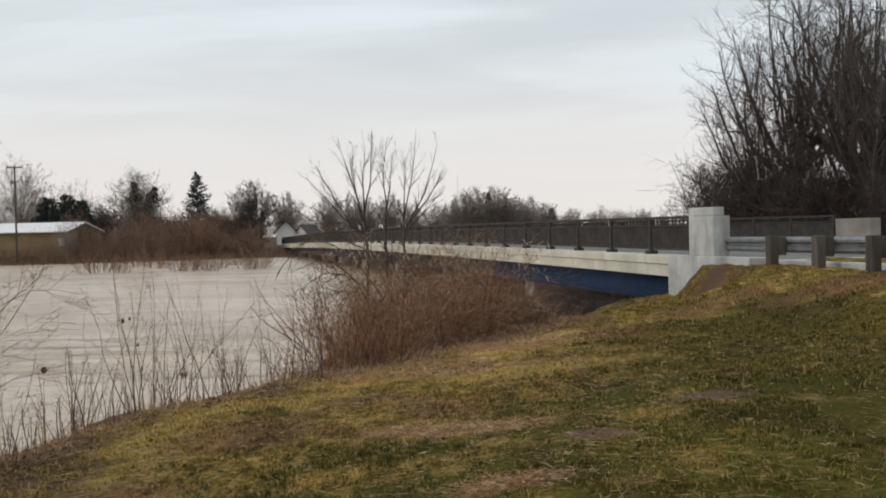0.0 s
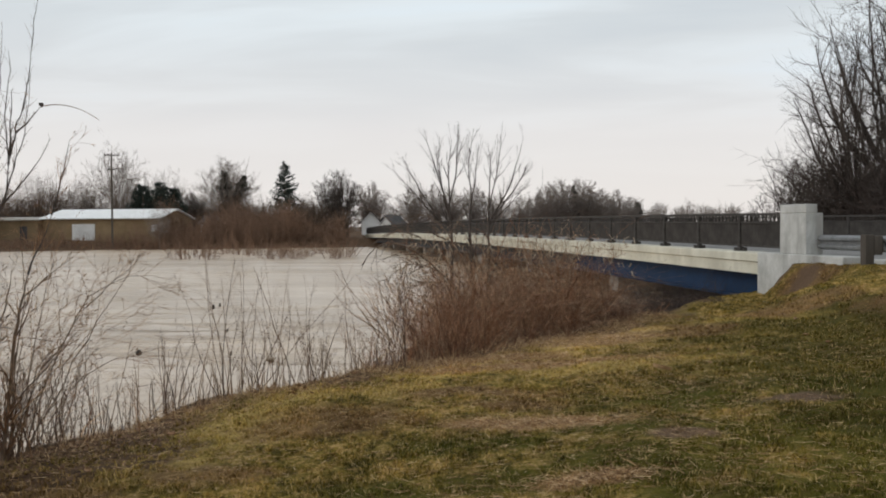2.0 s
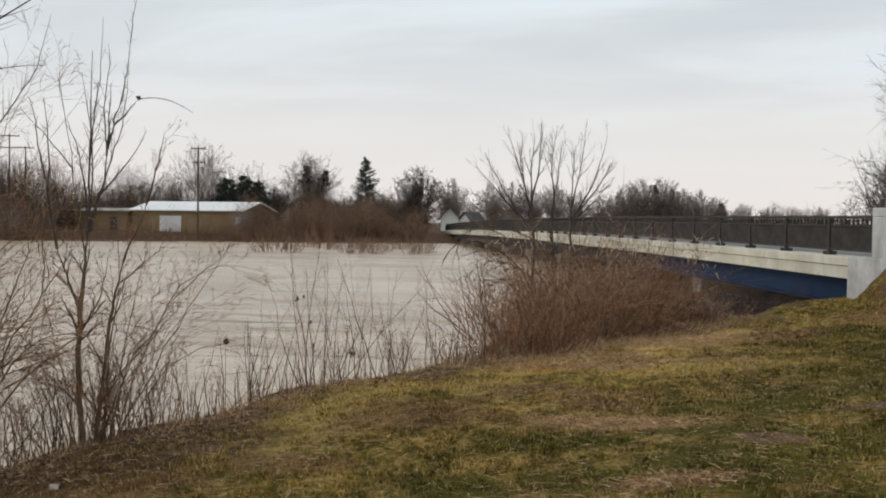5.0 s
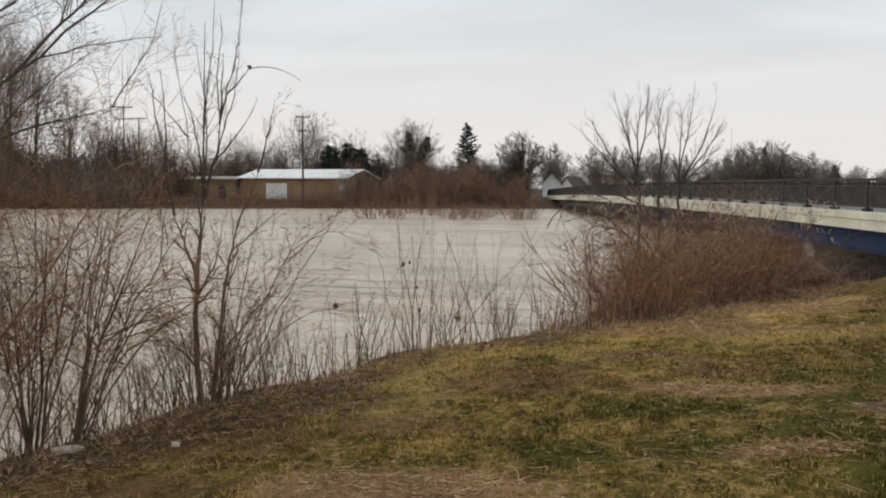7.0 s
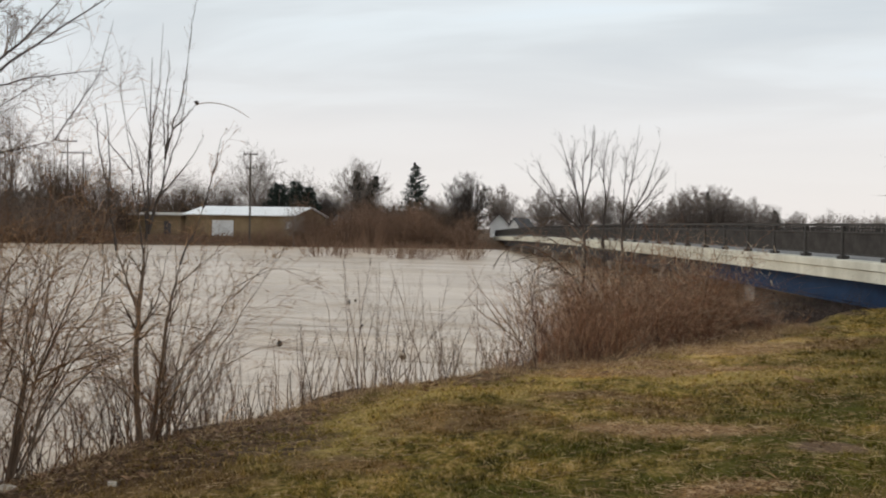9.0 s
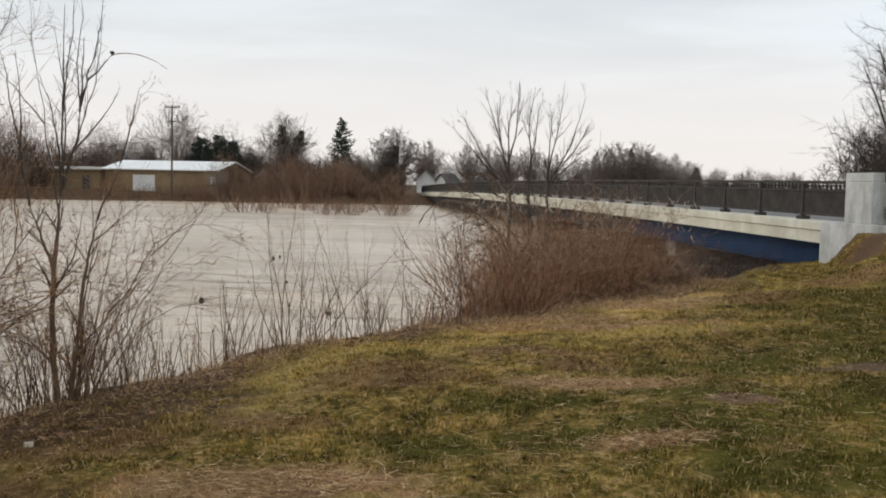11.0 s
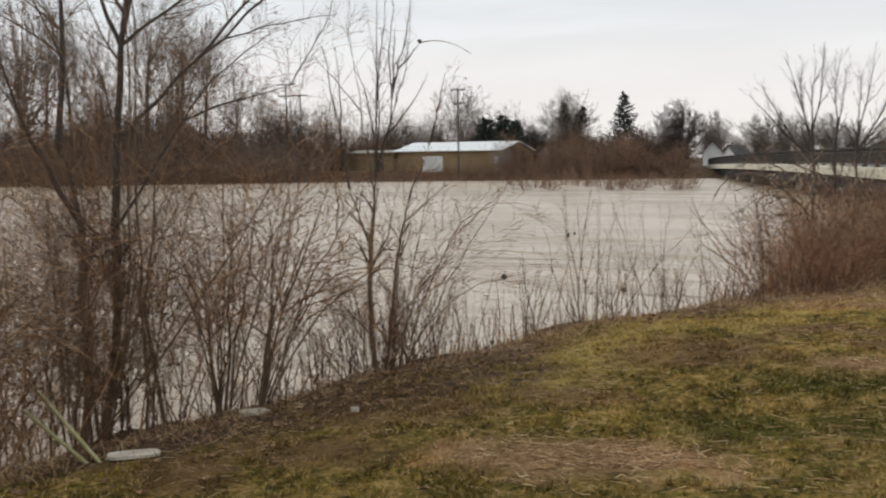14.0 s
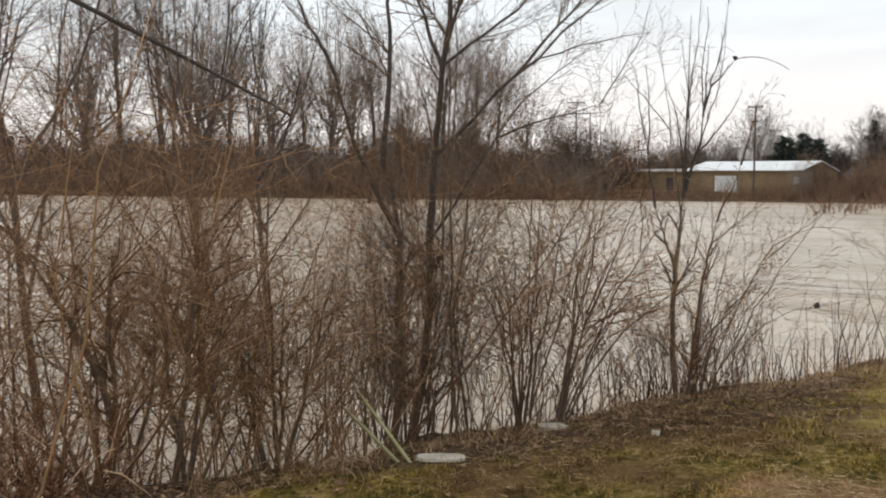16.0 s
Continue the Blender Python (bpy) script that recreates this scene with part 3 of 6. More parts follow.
def railing(x, s0, s1, near):
    rail = root("bridge_railing", B, "dark bronze metal railing with upright bars on the bridge", "railing", "bridge railings")
    part("top_rail", swept([(x - 0.045, 0.86), (x + 0.045, 0.86), (x + 0.045, 0.93), (x - 0.045, 0.93)], s0, s1), m_bronze, rail)
    part("middle_rail", swept([(x - 0.03, 0.68), (x + 0.03, 0.68), (x + 0.03, 0.725), (x - 0.03, 0.725)], s0, s1), m_bronze, rail)
    part("bottom_rail", swept([(x - 0.03, 0.115), (x + 0.03, 0.115), (x + 0.03, 0.165), (x - 0.03, 0.165)], s0, s1), m_bronze, rail)
    n = int((s1 - s0) / 2.5)
    for k in range(n + 1):
        s = s0 + 0.0 + 2.5 * k
        if s < s1:
            ob = part("post", post_mesh, None, rail)
            ob.location = (x, s + 0.06, float(zb(s)))
        if s + 1.25 < s1:
            ob = part("panel", panel_mesh, None, rail)
            ob.location = (x, s + 1.31, float(zb(s + 1.31)) + 0.14)
            ob.rotation_euler = (math.atan(0.0062 - 0.000164 * s), 0, 0)
    ss = np.arange(s0 + 0.2, s1, 0.20)
    for s in ss[:290 if near else 0]:
        ob = part("baluster", bar_mesh, None, rail)
        ob.location = (x, s, float(zb(s)) + 0.70)
    rest = ss[290 if near else 0:]
    c = np.array([(v.co[:]) for v in bar_mesh.vertices])
    f = np.array([tuple(p.vertices) for p in bar_mesh.polygons])
    off = np.stack([np.full(len(rest), x), rest, zb(rest) + 0.70], -1)
    part("baluster_row", quick_mesh("baluster_row", (c[None] + off[:, None]).reshape(-1, 3), (f[None] + 8 * np.arange(len(rest))[:, None, None]).reshape(-1, 4)), m_bronze, rail, kind="stuff")


railing(0.30, -0.95, LENGTH - 0.5, True)
railing(WIDTH - 0.34, 8.0, LENGTH - 0.5, False)

# ---- approach road and guard rail ----
bm = swept([(0.42, -0.14), (WIDTH - 0.45, -0.14), (WIDTH - 0.45, -0.6), (0.42, -0.6)], -70, -0.65)
for v in bm.verts:
    v.co.z = 0.85 if v.co.z > float(zb(v.co.y)) - 0.3 else 0.3
road = part("road", bm, m_road, None, "pale worn approach road beside the bridge", "structure")
road.matrix_basis, road["category"] = B, "road"
bm = boxed(0.40, -40, 0.5, 0.62, -3.62, 0.97, bevel=0.03)
kerb = part("kerb", bm, m_concrete, None, "pale concrete kerb along the road", "structure")
kerb.matrix_basis, kerb["category"] = B, "kerb"


def w_beam(y0, y1, x, z):
    """Corrugated guard rail, drawn along y."""
    prof = [(0.0, -0.155), (-0.03, -0.135), (-0.08, -0.10), (-0.08, -0.055), (-0.01, -0.02), (-0.01, 0.02), (-0.08, 0.055), (-0.08, 0.10), (-0.03, 0.135), (0.0, 0.155)]
    bm = bmesh.new()
    back = [(a + 0.006, b) for a, b in prof][::-1]
    ring = prof + back
    rows = [[bm.verts.new((x + a, y, z + b)) for a, b in ring] for y in (y0, y1)]
    k = len(ring)
    for j in range(k):
        bm.faces.new((rows[0][j], rows[0][(j + 1) % k], rows[1][(j + 1) % k], rows[1][j]))
    bmesh.ops.recalc_face_normals(bm, faces=bm.faces)
    return bm


rail = root("guard_rail", B, "galvanised corrugated guard rail on weathered wooden posts by the road", "guard rail")
for k in range(12):
    s = -4.4 - 1.5 * k
    w = part("wooden_post", boxed(-0.12, s - 0.09, 0.2, 0.06, s + 0.09, 1.46, bevel=0.012), m_wood, rail)
    part("block", boxed(0.062, s - 0.08, 1.08, 0.24, s + 0.08, 1.44, bevel=0.01), m_wood, w)
for k in range(5):
    part("beam", w_beam(-2.2 - 3.81 * (k + 1), -2.2 - 3.81 * k + 0.1, 0.335 + 0.005 * (k % 2), 1.28), m_galv, rail)
far_rail = root("guard_rail", B, "galvanised corrugated guard rail across the road", "guard rail")
for k in range(10):
    s = 1.0 - 1.9 * k
    part("wooden_post", boxed(WIDTH + 0.06, s - 0.09, 0.2, WIDTH + 0.24, s + 0.09, 1.42, bevel=0.012), m_wood, far_rail)
part("beam", w_beam(-18, 5.6, WIDTH + 0.03, 1.24), m_galv, far_rail)


# ---- plants: stems grown level by level ----
UP = np.array((0.0, 0.0, 1.0))


def unit(v):
    return v / np.maximum(np.linalg.norm(v, axis=-1, keepdims=True), 1e-9)


def grow(rng, start, way, length, radius, K, wiggle, lift, tip=0.25):
    """Wandering stems: paths N x K x 3 and radii N x K."""
    n = len(start)
    path = np.empty((n, K, 3))
    path[:, 0] = start
    way = unit(way)
    step = (length / (K - 1))[:, None]
    for k in range(1, K):
        way = unit(way + wiggle * rng.normal(size=(n, 3)) + lift * UP)
        path[:, k] = path[:, k - 1] + way * step
    taper = np.linspace(1, tip, K)[None]
    return path, radius[:, None] * taper


def offshoots(rng, path, radii, count, u0, angle, ratio, thin, length, u1=1.0):
    """Where side shoots start on given stems, which way they go, how long and thick they are."""
    n, K, _ = path.shape
    who = np.repeat(np.arange(n), count)
    u = rng.uniform(u0, u1, len(who)) * (K - 1)
    i = np.minimum(u.astype(int), K - 2)
    f = (u - i)[:, None]
    start = path[who, i] * (1 - f) + path[who, i + 1] * f
    tang = unit(path[who, i + 1] - path[who, i])
    side_way = unit(np.cross(tang, rng.normal(size=(len(who), 3))))
    a = np.radians(angle) * rng.uniform(0.6, 1.3, len(who))[:, None]
    way = tang * np.cos(a) + side_way * np.sin(a)
    k = rng.uniform(0.55, 1.15, len(who))
    size = length[who] * ratio * k * (1.15 - 0.55 * u / (K - 1))
    rad = (radii[who, i] * (1 - f[:, 0]) + radii[who, i + 1] * f[:, 0]) * thin
    return start, way, size, rad


def tubes(name, groups):
    """One mesh of many tapered tubes; groups: (paths, radii, sides); two sides make a flat blade for hair-fine twigs."""
    vs, fs, base = [], [], 0
    for path, radii, S in groups:
        n, K, _ = path.shape
        if not n:
            continue
        tang = unit(np.gradient(path, axis=1))
        ref = np.where(np.abs(tang[:, :1, 2:]) > 0.9, np.array((1.0, 0, 0)), UP)
        u = unit(np.cross(tang, np.broadcast_to(ref, tang.shape)))
        v = np.cross(tang, u)
        a = np.arange(S) * 2 * np.pi / S
        a = (a[None] + (np.arange(n)[:, None] * 2.399 if S == 2 else 0.0))[:, None, :, None]
        ring = path[:, :, None] + radii[:, :, None, None] * (u[:, :, None] * np.cos(a) + v[:, :, None] * np.sin(a))
        vs.append(ring.reshape(-1, 3))
        idx = base + np.arange(n * K * S).reshape(n, K, S)
        nxt = np.roll(idx, -1, axis=2)
        quad = np.stack([idx[:, :-1], nxt[:, :-1], nxt[:, 1:], idx[:, 1:]], -1)
        fs.append((quad[:, :, :1] if S == 2 else quad).reshape(-1, 4))
        base += n * K * S
    return quick_mesh(name, np.concatenate(vs), np.concatenate(fs), True)


def plant(seed, start, way, length, radius, levels, K0=8, wiggle=0.06, lift=0.02, sides=6):
    """levels: rows of (count, from, angle, length ratio, thickness ratio, K, wiggle, lift, sides). Returns a group for each level."""
    rng = np.random.default_rng(seed)
    start, way = np.asarray(start, float), np.asarray(way, float)
    length, radius = np.asarray(length, float), np.asarray(radius, float)
    p, r = grow(rng, start, way, length, radius, K0, wiggle, lift, 0.12 if K0 == 9 else 0.25)
    out, L = [(p, r, sides)], length
    for count, u0, angle, ratio, thin, K, wig, up, S in levels:
        s, w, L, rad = offshoots(rng, p, r, count, u0, angle, ratio, thin, L)
        p, r = grow(rng, s, w, L, rad, K, wig, up)
        out.append((p, r, S))
    return out


def at_ground(x, y, dz=-0.02, rz=0.0, scale=1.0):
    return pose(x, y, ground_z(x, y) + dz, 0, 0, rz) @ Matrix.Diagonal((scale, scale, scale, 1))


def again(ob, x, y, rz, scale, dz=-0.02):
    """A copy turned and scaled."""
    keep = ob.scale.copy()
    ob.scale = (1, 1, 1)
    c = copy_thing(ob, pose(x, y, ground_z(x, y) + dz, 0, 0, rz))
    ob.scale = keep
    c.scale = (scale, scale, scale)
    return c


# ---- far bank: trees ----
def crown_tree(seed, tall, wide, trunk, trunk_r, m, label, mats, limbs=24, n2=7, n3=6, fine=0.02, group="bare trees", low=0.35, lead=0.22, rise=0.5, twig=0.42):
    """A bare tree: a short trunk, limbs that bow out and up to a domed crown, twigs on twigs; low: where the limbs start on the trunk."""
    rng = np.random.default_rng(seed)
    K, t = 7, np.linspace(0, 1, 7)[None, :, None]
    top = np.array((rng.normal(0, 0.02) * tall, rng.normal(0, 0.02) * tall, trunk))
    stem = t[0] * top + np.sin(np.pi * t[0]) * rng.normal(0, 0.012 * tall, 3) * np.array((1, 1, 0))
    stem[0, 2] = -0.2
    u = rng.uniform(low, 1.0, limbs)
    start = stem[0] * 0 + np.stack([np.interp(u, t[0, :, 0], stem[:, k]) for k in range(3)], -1)
    a = np.arange(limbs) * 2.399 + rng.uniform(-0.5, 0.5, limbs)
    q = np.sqrt((np.arange(limbs) + 0.4) / limbs) * rng.uniform(0.85, 1.1, limbs)
    dome = trunk * 0.75 + (tall - trunk * 0.75) * np.sqrt(np.clip(1 - (q * 0.92) ** 2, 0.03, 1)) * rng.uniform(0.88, 1.04, limbs)
    end = np.stack([np.cos(a) * q * wide / 2, np.sin(a) * q * wide / 2, dome], -1) + top * np.array((1, 1, 0))
    bend = start + (end - start) * np.array((0.62, 0.62, rise * 0.72)) + rng.normal(0, 0.03 * tall, (limbs, 3))
    path = (1 - t) ** 2 * start[:, None] + 2 * t * (1 - t) * bend[:, None] + t * t * end[:, None]
    size = np.linalg.norm(end - start, axis=1)
    path = path + np.cumsum(rng.normal(0, 0.016, (limbs, K, 3)), axis=1) * size[:, None, None]
    rad = trunk_r * lead * rng.uniform(0.6, 1.15, limbs)[:, None] * np.linspace(1, 0.2, K)[None]
    s2, w2, l2, r2 = offshoots(rng, path, rad, n2, 0.18, 44, twig, 0.55, size)
    p2, q2 = grow(rng, s2, w2, l2, np.maximum(r2, fine * 0.8), 5, 0.2, 0.05)
    s3, w3, l3, r3 = offshoots(rng, p2, q2, n3, 0.1, 42, 0.58, 0.7, l2)
    p3, q3 = grow(rng, s3, w3, l3, np.full(len(s3), fine * 0.8), 3, 0.22, 0.04)
    ob = root("tree", m, label, "tree", group)
    part("trunk", tubes("trunk", [(stem[None], trunk_r * np.linspace(1.15, 0.5, K)[None], 8)]), mats[0], ob)
    part("branchwork", tubes("branchwork", [(path, rad, 4)]), mats[-2], ob, kind="stuff")
    part("twig_crown", tubes("twig_crown", [(p2, q2, 2), (p3, q3, 2)]), mats[1], ob, kind="stuff")
    ob["tall"] = tall
    return ob


def stand(src, x, y, tall, dz=-0.02):
    """A copy of a tree, turned and scaled to a height."""
    return again(src, x, y, rng.uniform(0, 360), tall / src["tall"], dz)


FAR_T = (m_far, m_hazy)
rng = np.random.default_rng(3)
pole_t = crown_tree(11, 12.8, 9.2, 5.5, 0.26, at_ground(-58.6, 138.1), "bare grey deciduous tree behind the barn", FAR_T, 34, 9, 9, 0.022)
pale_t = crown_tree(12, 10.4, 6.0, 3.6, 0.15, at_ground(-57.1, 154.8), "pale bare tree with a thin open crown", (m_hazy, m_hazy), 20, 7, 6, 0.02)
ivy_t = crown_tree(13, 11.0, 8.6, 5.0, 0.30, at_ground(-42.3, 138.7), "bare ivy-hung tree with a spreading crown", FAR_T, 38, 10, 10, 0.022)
round_t = crown_tree(14, 9.0, 7.6, 0.9, 0.26, at_ground(-26.5, 137.5), "rounded bare tree with many upright stems", (m_dark_bark, m_dark_bark, m_far), 72, 15, 14, 0.020, low=0.1, rise=0.75, twig=0.24)
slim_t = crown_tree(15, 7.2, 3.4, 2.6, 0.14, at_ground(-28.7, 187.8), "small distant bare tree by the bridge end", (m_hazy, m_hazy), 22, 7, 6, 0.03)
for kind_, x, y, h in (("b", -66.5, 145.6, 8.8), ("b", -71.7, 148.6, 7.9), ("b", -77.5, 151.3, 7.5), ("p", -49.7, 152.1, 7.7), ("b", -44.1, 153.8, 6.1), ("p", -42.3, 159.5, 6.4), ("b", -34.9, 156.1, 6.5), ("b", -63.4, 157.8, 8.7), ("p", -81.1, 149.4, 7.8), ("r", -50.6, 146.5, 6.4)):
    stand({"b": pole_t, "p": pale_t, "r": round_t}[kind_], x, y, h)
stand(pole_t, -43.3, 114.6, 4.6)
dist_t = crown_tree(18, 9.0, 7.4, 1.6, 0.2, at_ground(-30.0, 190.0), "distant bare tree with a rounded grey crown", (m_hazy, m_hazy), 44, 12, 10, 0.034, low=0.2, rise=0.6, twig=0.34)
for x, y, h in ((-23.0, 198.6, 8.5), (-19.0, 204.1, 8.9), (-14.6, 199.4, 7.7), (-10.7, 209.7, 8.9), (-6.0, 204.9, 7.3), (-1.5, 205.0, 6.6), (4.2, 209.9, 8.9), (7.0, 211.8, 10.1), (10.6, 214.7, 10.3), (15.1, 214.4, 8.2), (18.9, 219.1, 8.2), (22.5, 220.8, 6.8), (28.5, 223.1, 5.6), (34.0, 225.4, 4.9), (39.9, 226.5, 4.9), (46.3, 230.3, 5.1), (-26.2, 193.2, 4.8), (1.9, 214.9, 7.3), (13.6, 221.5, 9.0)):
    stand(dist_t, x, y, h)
tall_t = crown_tree(19, 22.0, 9.0, 13.0, 0.28, at_ground(-122.0, 84.0), "tall bare tree rising from the wooded far shore", (m_dark_bark, m_far, m_far), 23, 9, 12, 0.019, low=0.35, lead=0.30, rise=0.5)
fork_t = crown_tree(20, 21.0, 11.0, 8.0, 0.30, at_ground(-132.0, 76.0), "tall forked bare tree on the wooded far shore", (m_dark_bark, m_far, m_far), 19, 10, 12, 0.019, low=0.45, lead=0.40, rise=0.5)
for j, (x, y, h) in enumerate(((-121.3, 81.6, 31.7), (-121.9, 87.7, 30.6), (-125.3, 96.5, 29.3), (-116.9, 97.3, 25.4), (-119.5, 106.5, 24.7), (-106.2, 100.3, 28.2), (-108.4, 111.0, 26.2), (-108.7, 117.5, 22.3), (-94.7, 111.2, 26.8), (-98.1, 121.4, 22.2), (-91.0, 119.3, 22.1), (-92.3, 128.3, 17.7), (-92.9, 136.4, 12.7), (-86.8, 146.2, 11.2), (-127.6, 79.1, 31.9), (-130.1, 75.0, 30.4), (-103.0, 129.0, 27.1), (-132.8, 98.1, 26.9), (-121.4, 119.1, 24.8))):
    stand((tall_t, fork_t)[j % 2], x, y, h)

# beyond the road: a stand of tall bare trees with dark brush below
right_t = crown_tree(21, 17.5, 11.0, 5.5, 0.36, at_ground(21.6, 60.4), "tall bare cottonwood in a stand beyond the road", (m_dark_bark, m_dark_bark, m_hazy), 18, 14, 16, 0.013, "trees beyond the road", low=0.5, lead=0.46, rise=0.55)
for x, y, h in ((19.0, 59.5, 12.5), (24.6, 60.2, 18.5), (23.6, 53.1, 15.5), (28.0, 64.0, 18.0), (30.0, 54.0, 17.5)):
    stand(right_t, x, y, h)
right_s = crown_tree(22, 6.2, 6.0, 0.8, 0.12, at_ground(17.4, 60.5), "smaller bare tree at the edge of the stand", (m_dark_bark, m_dark_bark), 44, 9, 8, 0.016, "trees beyond the road", low=0.2, rise=0.7)
for x, y, h in ((17.6, 64.0, 6.2), (19.6, 56.0, 6.6), (18.6, 58.4, 6.6), (21.5, 55.0, 6.0), (23.0, 50.0, 5.5), (15.8, 72.0, 3.0)):
    stand(right_s, x, y, h)


# ---- needle trees and ivy ----
def conifer(x, y, tall, wide, label, taper=0.85):
    ob = root("conifer", at_ground(x, y), label, "conifer", "evergreens")
    rng = np.random.default_rng(int(abs(x) * 10))
    g = plant(5, [(0, 0, -0.1)], [(0, 0, 1)], [tall], [0.16], [], 8, 0.005, 0)
    part("trunk", tubes("trunk", g), m_bark, ob)
    n = 230
    u = np.sort(rng.uniform(0.08, 0.99, n))
    a = rng.uniform(0, 6.28, n)
    L = wide * (1 - u) ** taper * rng.uniform(0.6, 1.1, n) + 0.15
    s = np.stack([0 * u, 0 * u, u * tall], -1)
    w = np.stack([np.cos(a), np.sin(a), np.full(n, -0.15) + 0.5 * u], -1)
    p, r = grow(rng, s, w, L, np.full(n, 0.035), 4, 0.05, 0.05)
    s2, w2, l2, r2 = offshoots(rng, p, r, 16, 0.15, 55, 0.36, 1.0, L)
    l2 = np.maximum(l2, 0.22)
    p2, q2 = grow(rng, s2, w2, l2, np.full(len(s2), 0.05), 3, 0.1, -0.08)
    part("foliage", tubes("foliage", [(p, r, 3), (p2, q2 * 1.25, 2)]), m_fir, ob, kind="stuff")
    return ob


conifer(-36.3, 147.6, 11.3, 4.3, "dark green spruce standing above the brush")
conifer(-51.75, 137.6, 7.7, 2.8, "dark broad evergreen behind the barn", 0.45)
conifer(-54.0, 136.7, 7.3, 3.2, "dark broad evergreen behind the barn", 0.45)
conifer(-50.0, 138.2, 6.9, 2.6, "dark broad evergreen behind the barn", 0.45)
conifer(9.8, 214.7, 9.4, 2.6, "distant dark spruce beyond the bridge")
conifer(24.5, 226, 6.0, 3.0, "distant dark spruce beyond the bridge")

rng = np.random.default_rng(8)
ivy = root("ivy", at_ground(-42.3, 138.5), "dark ivy wrapping the trunk of a bare tree", "ivy")
n = 5200
u = rng.uniform(0, 1, n)
cx = np.where(rng.uniform(0, 1, n) < 0.28, 1, 0)
wide_ = 0.62 * (1.05 - u ** 3) * (0.8 + 0.3 * np.sin(u * 11))
off = np.stack([rng.normal(0, wide_) - 0.5 * u * (1 - cx) + cx * (0.1 + u * 2.3), rng.normal(0, 0.5, n), np.where(cx == 1, 3.0 + u * 5.6, 0.3 + u * 9.0)], -1)
a, b, c = rng.normal(size=(n, 3)), rng.normal(size=(n, 3)), 0.13 + 0.1 * rng.uniform(size=(n, 1))
quad = np.stack([off - unit(a) * c, off - unit(b) * c, off + unit(a) * c, off + unit(b) * c], 1)
part("leaves", quick_mesh("leaves", quad.reshape(-1, 3), np.arange(4 * n).reshape(n, 4)), m_ivy, ivy, kind="stuff")


# ---- brush on the far shore ----
def brush(seed, tall, wide, stems, m, label, mat, group, twig=5, r=0.03, name="shrub", lean=0.35, sub=2, thin=0.7, K=(4, 3, 2), wiggle=0.12, angle=36, u0=0.2, lift=0.05, mess=0.14):
    rng = np.random.default_rng(seed)
    a, d = rng.uniform(0, 6.28, stems), wide * np.sqrt(rng.uniform(0, 1, stems))
    start = np.stack([np.cos(a) * d, np.sin(a) * d, np.full(stems, -0.12)], -1)
    way = np.stack([np.cos(a) * lean * d / wide + rng.normal(0, mess, stems), np.sin(a) * lean * d / wide + rng.normal(0, mess, stems), np.ones(stems)], -1)
    g = plant(seed + 1, start, way, tall * rng.uniform(0.5, 1.05, stems), r * rng.uniform(0.6, 1.2, stems), [(twig, u0, angle, 0.5, thin, K[1], 0.16, lift, 3), (sub, 0.2, angle + 4, 0.5, 0.75, K[2], 0.18, lift * 0.6, 2)], K[0], wiggle, 0.03, 3)
    if r < 0.0095 or r > 0.02:
        g[1] = (g[1][0], g[1][1] * 1.2, 2)
    ob = root(name, m, label, "shrub", group)
    part("stem_mass", tubes("stem_mass", g[:1]), mat, ob, kind="stuff")
    part("twiggery", tubes("twiggery", g[1:]), mat, ob, kind="stuff")
    return ob


SHORE = "brush along the far shore"
b_high = brush(21, 4.4, 2.3, 46, at_ground(-30, 124.5), "dense russet brush on the far shore", m_farred, SHORE, r=0.035)
b_low = brush(22, 1.9, 2.2, 34, at_ground(-50, 116.0), "low russet brush at the water's edge before the barn", m_farred, SHORE, r=0.03)
b_grey = brush(23, 5.4, 2.6, 44, at_ground(-72, 104), "grey-brown thicket on the far shore", m_far, SHORE, r=0.04)
rng = np.random.default_rng(31)


def shore_at(k):
    """A point on the far edge, k metres along it from its start, and its inland way."""
    seg = np.diff(FAR_EDGE, axis=0)
    ln = np.hypot(seg[:, 0], seg[:, 1])
    c = np.r_[0, np.cumsum(ln)]
    i = min(int(np.searchsorted(c, k, "right")) - 1, len(ln) - 1)
    p = FAR_EDGE[i] + seg[i] * (k - c[i]) / ln[i]
    return p, np.array((-seg[i, 1], seg[i, 0])) / ln[i], c


_, _, cum = shore_at(0)
k0, k1, k2, k3 = cum[2], cum[5], cum[6], cum[7]
for src, a, b, step, rows, lo, hi in ((b_grey, k0 - 10, k1 - 18, 6.0, (2.5,), 1.1, 1.5), (b_grey, k1 - 18, k1 + 3, 3.2, (2.0, 6.0), 0.8, 1.15), (b_high, k0, k1 - 4, 4.6, (0.5,), 0.7, 1.1), (b_low, k1 - 12, k2 + 2, 2.8, (1.0,), 0.5, 0.8),
                                      (b_high, k2 + 1, k3 - 8, 4.0, (0.6, 3.5), 0.72, 1.0), (b_low, k2 - 3, k3 - 6, 3.4, (-1.6,), 0.6, 0.9)):
    for row in rows:
        for k in np.arange(a, b, step):
            p, inland, _ = shore_at(k + rng.uniform(-1, 1))
            x, y = p + inland * (row + rng.uniform(-0.8, 0.8))
            again(src, x, y, rng.uniform(0, 360), rng.uniform(lo, hi))


